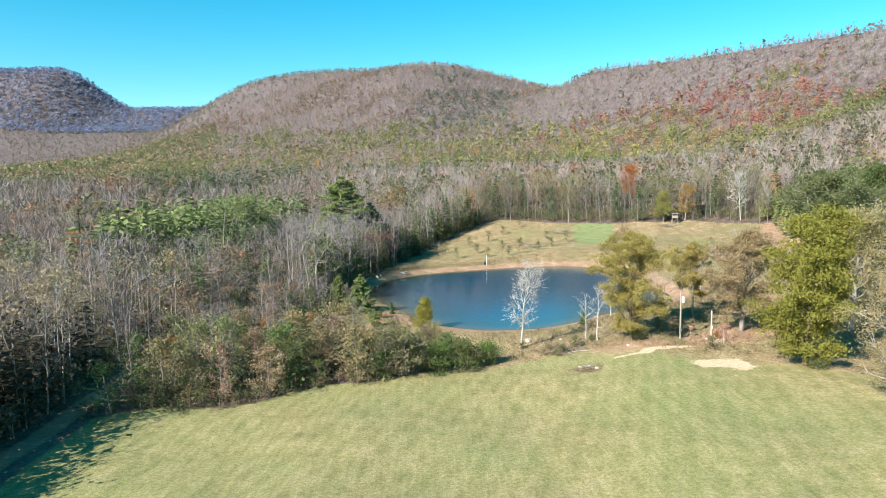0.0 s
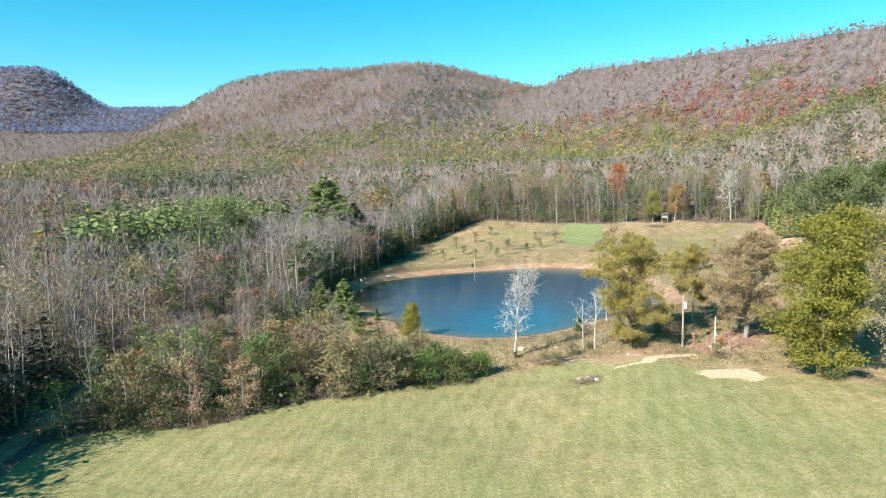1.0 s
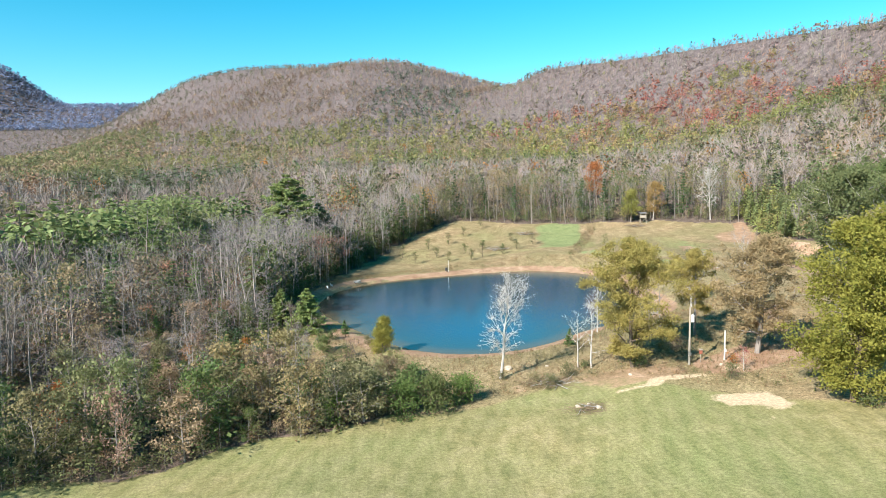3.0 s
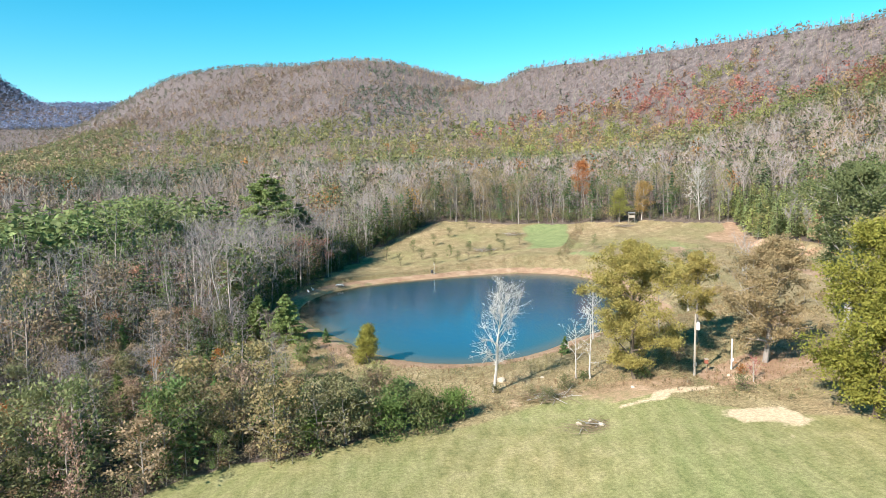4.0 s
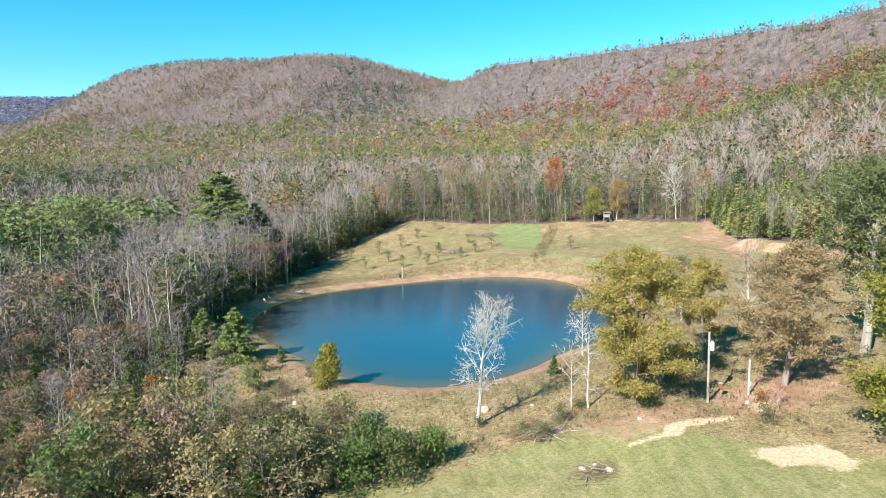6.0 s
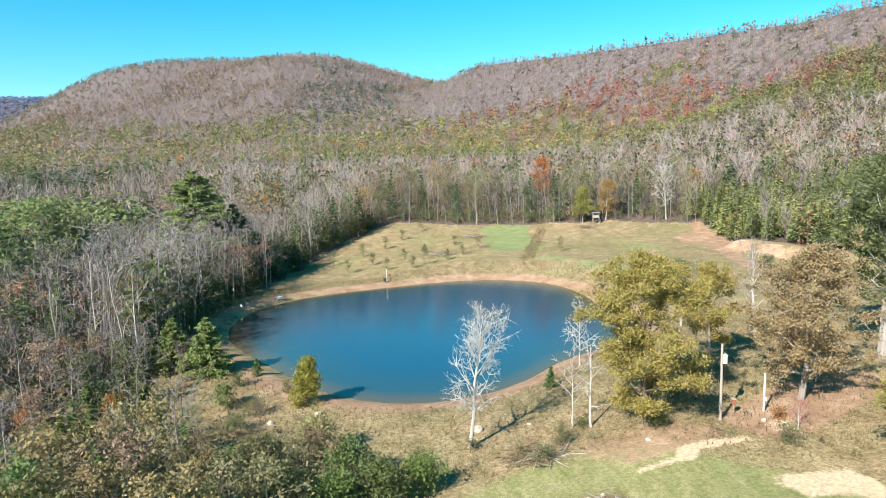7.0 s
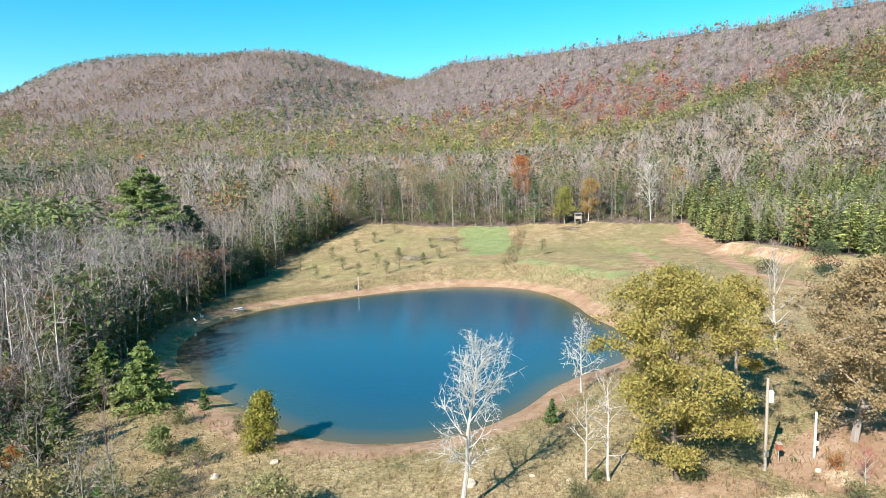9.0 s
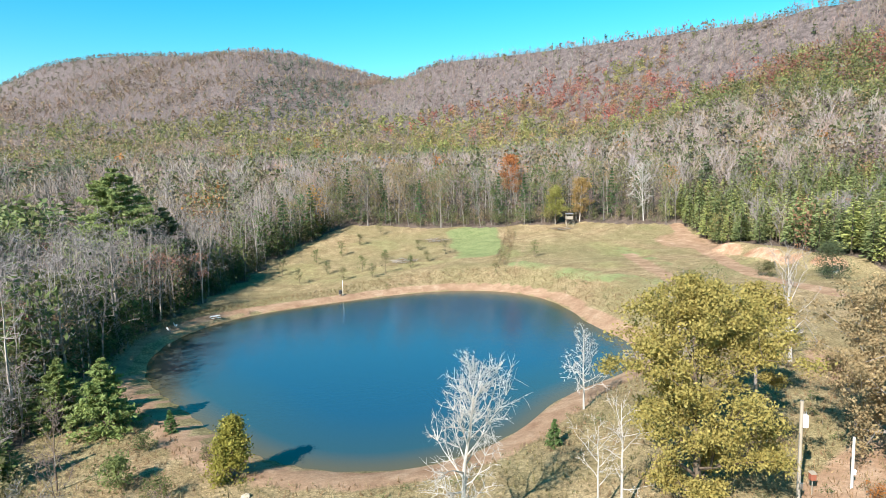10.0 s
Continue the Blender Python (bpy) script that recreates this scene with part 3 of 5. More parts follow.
tree("white_pine", conifer(36, 22.0, 8.0, 0.3, 14, 8, 80, 0.4, ragged=0.28, taper=0.6), -19, 226, (0.11, 0.14, 0.075), GREY, "dark pine beside the tall white pine")
tree("leafy_tree", broadleaf(37, 13, 3.6, 0.2, 20, 5, 0, 5000, 0.26, 0.6, 0.016, "cone", 0.3), 100.5, 267.0, (0.24, 0.24, 0.07), GREY, "bright olive tree beside the shooting box")
tree("leafy_tree", broadleaf(38, 14, 3.4, 0.2, 18, 5, 0, 4000, 0.26, 0.6, 0.014, "vase", 0.4), 109.5, 266.5, (0.3, 0.22, 0.08), PALE, "slender gold leaved tree at the far wood's edge")
tree("leafy_tree", broadleaf(39, 21, 4.4, 0.4, 20, 5, 0, 3600, 0.3, 0.8, 0.014, "round", 0.4), 94.0, 292.0, (0.34, 0.15, 0.055), GREY, "orange leaved tree in the bare wood")
tree("bare_tree", bare(40, 19, 4.2, 0.25, 24, 6, 5, 0.013, "vase", 0.6, stout=2.2), 128.0, 256.0, PALE, PALE, "tall white leafless tree at the far wood's edge", bare_twigs=True)


# ---- woods -----------------------------------------------------------------
def scatter(rng, x0, x1, y0, y1, gap, keep, loose=0.48):
    """Jittered places on a plan, about gap apart, where keep(x, y) holds."""
    gx, gy = np.meshgrid(np.arange(x0, x1, gap), np.arange(y0, y1, gap))
    x = gx.ravel() + rng.uniform(-loose, loose, gx.size) * gap
    y = gy.ravel() + rng.uniform(-loose, loose, gy.size) * gap
    k = keep(x, y)
    return x[k], y[k]


def forest_mix(x, y, z, rng):
    """Which kind of tree grows at each place (0 leafy, 1 bare, 2 conifer) and its colour."""
    n = len(x)
    u, patch, patch2 = rng.random(n), value_noise(x, y, 60, 11), value_noise(x, y, 130, 12)
    kind, col = np.ones(n, int), np.tile(TWIG, (n, 1))

    def put(where, k, c):
        kind[where] = k
        col[where] = c

    z = z + 45 * (value_noise(x, y, 90, 14) - 0.5) + rng.normal(0, 8, n)
    s = 0.391 * (x - 235) - 0.92 * (y - 1150)
    ridge = (x > 130) & (s > 0) & (y > 330)
    v = np.clip(0.24 + 0.52 * u + 1.0 * (patch - 0.5), 0, 1)
    swath = value_noise(x + 0.3 * y, 2.2 * y, 120, 15)
    # the valley floor: swaths of bare grey trees between leafy and evergreen ones
    put(v < 0.68, 0, TAN)
    put(v < 0.56, 0, OLIVE)
    put(v < 0.4, 0, (0.17, 0.145, 0.06))
    put(v < 0.34, 0, GREEN)
    put(v < 0.2, 0, PINE)
    grey = (swath > 0.53) & (u < 0.8)
    put(grey, 1, TWIG)
    put(grey & (u < 0.22), 1, MAUVE)
    put((patch2 > 0.72) & (u < 0.7), 2, PINE)
    put((value_noise(x, y, 35, 17) > 0.8) & (u < 0.3), 0, RUSSET)
    # hill sides, mauve towards the top
    mid = (z > 50) & (z <= 105) & ~ridge
    put(mid, 0, (0.175, 0.17, 0.065))
    put(mid & (v > 0.42), 0, OLIVE)
    put(mid & (v > 0.58), 0, TAN)
    put(mid & (v > 0.72), 1, MAUVE)
    put(mid & (u < 0.14), 0, GREEN)
    put(mid & (u > 0.9), 1, TWIG)
    high = (z > 105) & ~ridge
    put(high, 1, MAUVE)
    put(high & (v > 0.6), 1, DUSK)
    put(high & (v > 0.74), 0, (0.19, 0.135, 0.11))
    put(high & (u < 0.16), 0, TAN)
    put(high & (u < 0.05), 2, PINE)
    hollow = (np.hypot((x - 70) / 100, (y - 1120) / 180) + 1.1 * (value_noise(x, y, 45, 16) - 0.5) + 0.5 * (rng.random(n) - 0.5) < 0.85) & (u < 0.6) & ~ridge
    put(hollow, 2, SPRUCE)
    put(hollow & (u < 0.3), 0, SPRUCE)
    top = ridge & (z > 112)
    put(top, 1, MAUVE)
    put(top & (v > 0.35), 1, DUSK)
    put(top & (v > 0.52), 0, DUSK)
    put(top & (v > 0.6), 1, TWIG)
    put(top & (u < 0.12), 0, OLIVE)
    put(top & (u < 0.05), 2, PINE)
    warm = ridge & (z > 34) & (z <= 112)
    put(warm, 0, (0.175, 0.185, 0.06))
    put(warm & (v > 0.42), 0, (0.235, 0.22, 0.075))
    put(warm & (v > 0.56), 0, (0.115, 0.145, 0.055))
    put(warm & (v > 0.68), 0, (0.24, 0.17, 0.08))
    put(warm & (v > 0.88), 1, TWIG)
    red = ridge & (z > 78) & (z < 118) & (u < 0.5) & (value_noise(x, y, 70, 18) > 0.4)
    put(red, 0, (0.235, 0.13, 0.085))
    put(red & (u < 0.28), 0, (0.265, 0.085, 0.07))
    put((rng.random(n) < 0.006) & (z < 50), 0, RUST)
    # the bare belt behind the far meadow
    belt = (y > 225) & (y < 430 + 60 * (patch2 - 0.5)) & (x > -90 + 0.1 * y) & (z < 60)
    w = rng.random(n)
    put(belt, 1, TWIG)
    put(belt & (w < 0.45), 1, (0.23, 0.185, 0.175))
    put(belt & (w < 0.20), 0, DUSK)
    put(belt & (w < 0.14), 0, TAN)
    put(belt & (w > 0.78), 0, OLIVE)
    put(belt & (w > 0.85), 0, GREEN)
    put(belt & (w > 0.92), 2, PINE)
    put(belt & (w > 0.985), 0, RUST)
    col[belt & (kind == 1)] *= 1.3
    flat = (x < -0.3 * y - 20) & (z < 135) & (y > 430) & (u < 0.8)
    put(flat, 0, OLIVE)
    put(flat & (v > 0.5), 0, TAN)
    put(flat & (u < 0.2), 0, GREEN)
    beyond = (y > 1475) & (u < 0.75)
    put(beyond, 0, (0.13, 0.125, 0.09))
    put(beyond & (u < 0.3), 0, (0.15, 0.125, 0.115))
    return kind, col * rng.uniform(0.75, 1.25, (n, 1)) * rng.uniform(0.93, 1.07, (n, 3))


def hazed(col):
    """Colours drawn together and paled: the haze of distance, put into the trees' tint."""
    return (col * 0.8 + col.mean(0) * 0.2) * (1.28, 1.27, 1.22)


def plant(name, label, x, y, kind, col, protos, rng, tall, wide=(0.8, 1.25), leaf=LEAF, bark_colour=GREY):
    """One mesh of many trees, each a turned and scaled one of the given shapes."""
    z = ground_z(x, y)
    COs, Qs, Ss, Ts, n0 = [], [], [], [], 0
    pick = rng.integers(0, 1000, len(x))
    for k, shapes in enumerate(protos):
        for j, ((c0, q0), (c1, q1), twig) in enumerate(shapes):
            at = np.flatnonzero((kind == k) & (pick % len(shapes) == j))
            if not len(at):
                continue
            co, q = joined((c0, q0), (c1, q1))
            h = rng.uniform(*tall, len(at))
            r = h * rng.uniform(*wide, len(at))
            a = rng.uniform(0, 2 * np.pi, len(at))
            ca, sa = np.cos(a)[:, None], np.sin(a)[:, None]
            X = (co[None, :, 0] * ca - co[None, :, 1] * sa) * r[:, None] + x[at, None]
            Y = (co[None, :, 0] * sa + co[None, :, 1] * ca) * r[:, None] + y[at, None]
            Z = co[None, :, 2] * h[:, None] + z[at, None] - np.where(y[at] > 430, 1.4, 0.1)[:, None]
            COs.append(np.stack([X, Y, Z], -1).reshape(-1, 3))
            Qs.append((q[None] + (np.arange(len(at)) * len(co))[:, None, None]).reshape(-1, 4) + n0)
            n0 += len(at) * len(co)
            bark = np.r_[np.ones(len(q0), int), np.full(len(q1), 1 if twig else 0)]
            Ss.append(np.tile(bark, len(at)))
            wood = np.tile(bark_colour, (len(at), 1)) * (rng.uniform(0.5, 1.35, (len(at), 1)) if twig else rng.uniform(0.35, 1.0, (len(at), 1)))
            tint = np.concatenate([np.repeat(wood[:, None], len(q0), 1), np.repeat(col[at][:, None], len(q1), 1)], 1)
            Ts.append(tint.reshape(-1, 3))
    me = quads_mesh(name, np.concatenate(COs), np.concatenate(Qs), [leaf, BARK], np.concatenate(Ss), np.concatenate(Ts))
    return tagged(new(name, me), label, "woods", kind="stuff")


def unit(shape, height, twig=False):
    (c0, q0), (c1, q1) = shape
    return (c0 / height, q0), (c1 / height, q1), twig


def crown(seed, boughs, wide, low, flakes, size):
    """A far leafy crown: leaf sprays gathered on a handful of boughs, open between them."""
    rng = np.random.default_rng(seed)
    f = (np.arange(boughs) + 0.5) / boughs
    a, r = 2.4 * np.arange(boughs) + rng.uniform(0, 6), wide * 0.72 * np.sqrt(np.clip(1.02 - f, 0, 1)) * rng.uniform(0.75, 1.2, boughs)
    mid = np.c_[r * np.cos(a), r * np.sin(a), low + (1 - low) * (0.12 + 0.72 * f)]
    big = rng.uniform(0.6, 1.3, (boughs, 1))
    k = rng.integers(0, boughs, flakes)
    at = mid[k] + rng.normal(0, 0.36, (flakes, 3)) * big[k] * np.array([wide, wide, 0.36 * (1 - low)])
    at[:, 2] = np.clip(at[:, 2], 0.02, 1.03)
    return tubes([[0, 0, 0, 0, 0, 0.7, 0.011, 0.006]], 3), leaves(at, size, rng, 0.2), False


def broom(seed, limbs, twigs, width, low=0.25, reach=1.0):
    """A far bare tree: a trunk, steep limbs and a haze of twigs."""
    rng = np.random.default_rng(seed)
    z, a = np.sort(rng.uniform(low, 0.74, limbs)), rng.uniform(0, 2 * np.pi, limbs)
    r = reach * rng.uniform(0.1, 0.24, limbs) * np.sqrt(np.clip(1.3 - z, 0.3, 1))
    top = np.minimum(z + rng.uniform(0.18, 0.36, limbs), rng.uniform(0.86, 1.0, limbs))
    o, e = np.c_[0 * z, 0 * z, z], np.c_[r * np.cos(a), r * np.sin(a), top]
    segs = [np.c_[o, e, np.full(limbs, width * 1.3), np.full(limbs, width * 0.6)]]
    if twigs:
        k, f = np.repeat(np.arange(limbs), twigs), rng.uniform(0.3, 1.0, (limbs * twigs, 1))
        p = o[k] + (e - o)[k] * f
        q = p + (rng.normal(0, 0.05, p.shape) + (e - o)[k] * 0.25 + [0, 0, 0.05])
        segs.append(np.c_[p, q, np.full(len(p), width), np.full(len(p), width * 0.4)])
    return tubes([[0, 0, 0, 0.02, 0.01, 0.9, max(0.008, width * 0.9), 0.003]], 3), slivers(np.concatenate(segs), rng), True


def spire(seed, whorls, per, size, wide=0.24):
    """A far conifer: flat sprays of needles in tiers down a cone."""
    rng = np.random.default_rng(seed)
    at, out = [], []
    for w in range(whorls):
        f = (w + 0.5) / whorls
        z, r = 0.14 + 0.86 * f, wide * (1.04 - f) ** 0.8
        n = max(3, int(per * (1.15 - f)))
        a = rng.uniform(0, 2 * np.pi, n)
        k = np.sqrt(rng.uniform(0.12, 1.1, n)) * r * rng.uniform(0.75, 1.15, n)
        at.append(np.c_[k * np.cos(a), k * np.sin(a), z - 0.12 * k + rng.normal(0, 0.25 / whorls, n)])
        out.append(np.c_[np.cos(a), np.sin(a), rng.uniform(-0.5, 0.35, n)])
    at, out = np.concatenate(at), np.concatenate(out)
    out /= np.linalg.norm(out, axis=1, keepdims=True)
    side = np.cross(out, [0, 0, 1.0]) + rng.normal(0, 0.25, out.shape)
    s = size * rng.uniform(0.7, 1.35, (len(at), 1))
    co = np.stack([at - out * s * 1.2, at - side * s * 0.6 - [0, 0, 0.01], at + out * s * 1.2, at + side * s * 0.6], 1)
    return tubes([[0, 0, 0, 0, 0, 0.96, 0.013, 0.004]], 3), (co.reshape(-1, 3), np.arange(4 * len(at)).reshape(-1, 4)), False


rng = np.random.default_rng(77)
FAR = [[crown(200 + k, 4, 0.36, 0.1, 20, 0.132) for k in range(7)], [broom(210 + k, 6, 1, 0.014, 0.08) for k in range(6)], [spire(220 + k, 4, 6, 0.12) for k in range(4)]]
CREST = [[crown(204 + k, 4, 0.34, 0.0, 18, 0.11) for k in range(6)], [broom(211 + k, 6, 2, 0.015, 0.03) for k in range(5)], [spire(222 + k, 4, 6, 0.11, 0.18) for k in range(3)]]
HILL = [[crown(223 + k, 5, 0.36, 0.12, 60, 0.07) for k in range(8)], [broom(233 + k, 8, 3, 0.0085, 0.15) for k in range(6)], [spire(243 + k, 6, 9, 0.075) for k in range(4)]]
MIDDLE = [[crown(230 + k, 7, 0.34, 0.15, 104, 0.048) for k in range(8)], [broom(240 + k, 11, 5, 0.0048) for k in range(7)], [spire(250 + k, 9, 13, 0.058) for k in range(4)]]
CLOSE = [[crown(236 + k, 9, 0.31, 0.15, 230, 0.034) for k in range(8)], [broom(246 + k, 13, 7, 0.0034) for k in range(6)], [spire(256 + k, 13, 20, 0.045) for k in range(4)]]
BRUSH = [[crown(261 + k, 5, 0.5, 0.0, 80, 0.06) for k in range(6)]]
YOUNG = [[crown(270 + k, 9, 0.3, 0.05, 220, 0.034) for k in range(4)], [broom(274 + k, 12, 7, 0.0042) for k in range(3)], [spire(278 + k, 17, 28, 0.034, 0.24) for k in range(5)]]
NEAR = [[unit(broadleaf(260 + k, 10, 3.0, 0.18, 10, 3, 0, 520, 0.17, 0.5, 0.013, sides=3), 10) for k in range(5)],
        [unit(bare(270 + k, 14, 2.9, 0.22, 9, 4, 2, 0.0085, thin=True), 14, True) for k in range(6)],
        [unit(conifer(280 + k, 10, 2.3, 0.1, 15, 6, 9, 0.2, ragged=0.25), 10) for k in range(3)]]


def far_keep(x, y):
    slope = (x > -0.69 * y - 50) & (x < 1.05 * y + 40)
    s = 0.391 * (x - 235) - 0.92 * (y - 1150)
    off = -0.92 * (x - 235) - 0.391 * (y - 1150)
    return slope & ((off > -5) | (s < -60)) & (y > 470)


x, y = scatter(rng, -1050, 760, 440, 1500, 8.8, lambda x, y: far_keep(x, y) & (y < 1475), 1.0)
x2, y2 = scatter(rng, -1900, -40, 1475, 2330, 14, lambda x, y: far_keep(x, y) & ((y < 1475 + 0.8 * np.clip(-x - 50, 0, 900)) | (x < -420)), 1.0)
x, y = np.r_[x, x2], np.r_[y, y2]
kind, col = forest_mix(x, y, ground_z(x, y), rng)
away = np.hypot(x, y) > 740
plant("far_woods", "autumn woods on the far hill, mauve, grey and olive", x[away], y[away], kind[away], hazed(col[away]), FAR, rng, (6, 13), (0.7, 1.2), FAR_LEAF)
plant("far_woods", "autumn woods on the near ridge, olive, gold and rust", x[~away], y[~away], kind[~away], hazed(col[~away]), HILL, rng, (7, 14.5), (0.75, 1.25), FAR_LEAF)
# scrub along the ridge's crest
def crest_keep(x, y):
    s = 0.391 * (x - 235) - 0.92 * (y - 1150)
    off = -0.92 * (x - 235) - 0.391 * (y - 1150)
    return (s > 0) & (s < 760) & (off > 2) & (off < 24) & (value_noise(x, y, 13, 41) > 0.5)


x, y = scatter(rng, 200, 620, 440, 1160, 5.0, crest_keep)
kind, col = forest_mix(x, y, ground_z(x, y), rng)
plant("far_woods", "bare mauve scrub along the ridge's crest", x, y, kind, hazed(col) * 0.6, CREST, rng, (1.0, 7.0), (0.8, 1.6), FAR_LEAF)
# close scrub over the ridge's upper slope and the hill's brow
def brow_keep(x, y):
    s = 0.391 * (x - 235) - 0.92 * (y - 1150)
    off = -0.92 * (x - 235) - 0.391 * (y - 1150)
    return (s > -40) & (s < 760) & (off > 5) & (off < 170) & (x < 1.0 * y + 40) & (ground_z(x, y) > 70)


x, y = scatter(rng, 60, 640, 400, 1190, 6.6, brow_keep, 1.0)
kind, col = forest_mix(x, y, ground_z(x, y), rng)
plant("far_woods", "thick bare scrub and small trees on the ridge", x, y, kind, hazed(col) * 0.85, CREST, rng, (3, 8), (0.9, 1.5), FAR_LEAF)
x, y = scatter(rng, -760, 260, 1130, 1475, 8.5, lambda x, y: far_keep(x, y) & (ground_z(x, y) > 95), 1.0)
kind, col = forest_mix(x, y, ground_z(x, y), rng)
plant("far_woods", "bare mauve woods below the hill's brow", x, y, kind, hazed(col) * 0.85, CREST, rng, (4, 9), (0.9, 1.5), FAR_LEAF)
# far mountain: blue of distance haze is put into the trees' tint
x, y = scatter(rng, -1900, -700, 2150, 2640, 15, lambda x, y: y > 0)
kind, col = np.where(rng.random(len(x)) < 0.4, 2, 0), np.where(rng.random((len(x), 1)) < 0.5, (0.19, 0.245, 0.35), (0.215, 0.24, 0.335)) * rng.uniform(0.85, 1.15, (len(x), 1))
plant("far_woods", "wooded mountain far away, blue haze in its leaf colour", x, y, kind, col, FAR, rng, (14, 20), (1.3, 1.8), FAR_LEAF)

beside = lambda x, y: (x < 14) & (y < 268) & (x > -95)
rim = lambda x, y: in_wood(x, y) & ~in_wood(x - 4, y - 24) & (x > -40)
wedge = lambda x, y: (x > -0.7 * y - 28) & (x < 1.19 * (y - 63) + 30) & ~((y < 110) & (x < -95))
pines = lambda x, y: (x > pine_edge(y) - 0.5) & (y > 160) & (y < 262) & (x < 215)
x, y = scatter(rng, -420, 540, 60, 475, 6.5, lambda x, y: in_wood(x, y) & ~beside(x, y) & wedge(x, y) & ~rim(x, y) & ~pines(x, y))
kind, col = forest_mix(x, y, ground_z(x, y), rng)
off = np.hypot(x, y - 30) > 310
plant("woods", "mixed autumn wood of bare grey, olive and green trees", x[off], y[off], kind[off], hazed(col)[off] * np.where(kind == 1, 0.85, 0.78)[off, None], MIDDLE, rng, (13, 19), (0.85, 1.2), FAR_LEAF)
plant("woods", "mixed autumn wood of bare grey, olive and green trees", x[~off], y[~off], kind[~off], hazed(col)[~off] * 0.8, CLOSE, rng, (12, 18), (0.8, 1.15), MID_LEAF)

# the wood's front across the pond, with its undergrowth
x, y = scatter(rng, -40, 330, 95, 330, 4.8, lambda x, y: rim(x, y) & ~beside(x, y) & wedge(x, y) & ~pines(x, y))
kind, col = forest_mix(x, y, ground_z(x, y), rng)
u = rng.random(len(x))
for lo, hi, k, c in ((0, 0.10, 2, PINE), (0.10, 0.22, 0, (0.20, 0.18, 0.085)), (0.22, 0.30, 0, (0.24, 0.155, 0.09)), (0.30, 0.37, 0, GREEN)):
    kind[(u >= lo) & (u < hi)], col[(u >= lo) & (u < hi)] = k, c
plant("woods", "front row of tall bare grey trees behind the field", x, y, kind, col, NEAR, rng, (11, 21), (0.7, 1.05))
x, y = scatter(rng, -40, 200, 215, 310, 2.7, lambda x, y: rim(x, y) & ~in_wood(x - 2, y - 12) & ~beside(x, y))
col = np.array([OLIVE, TAN, GREEN, OLIVE])[rng.integers(0, 4, len(x))] * rng.uniform(0.7, 1.3, (len(x), 1))
plant("undergrowth", "olive and brown brush along the wood's foot", x, y, np.zeros(len(x), int), col, [CLOSE[0]], rng, (1.8, 7.0), (0.7, 1.2), MID_LEAF)

# the young pines above the clay bank
x, y = scatter(rng, 104, 215, 160, 262, 3.4, lambda x, y: in_wood(x, y) & pines(x, y))
u = rng.random(len(x)) + 0.25 * (value_noise(x, y, 18, 51) - 0.5)
kind, col = np.full(len(x), 2), np.tile((0.265, 0.262, 0.09), (len(x), 1))
col[u < 0.4] = (0.185, 0.205, 0.085)
back = x - pine_edge(y) > 14
for lo, k, c in ((0.80, 0, OLIVE), (0.86, 0, (0.19, 0.15, 0.068)), (0.91, 0, RUSSET), (0.945, 1, TWIG)):
    w = (u > lo - 0.12 * back)
    kind[w], col[w] = k, c
plant("woods", "young green pines with gold and russet trees among them", x, y, kind, col * rng.uniform(0.75, 1.25, (len(x), 1)), YOUNG, rng, (8, 13.5), (0.8, 1.05), MID_LEAF, BROWN)


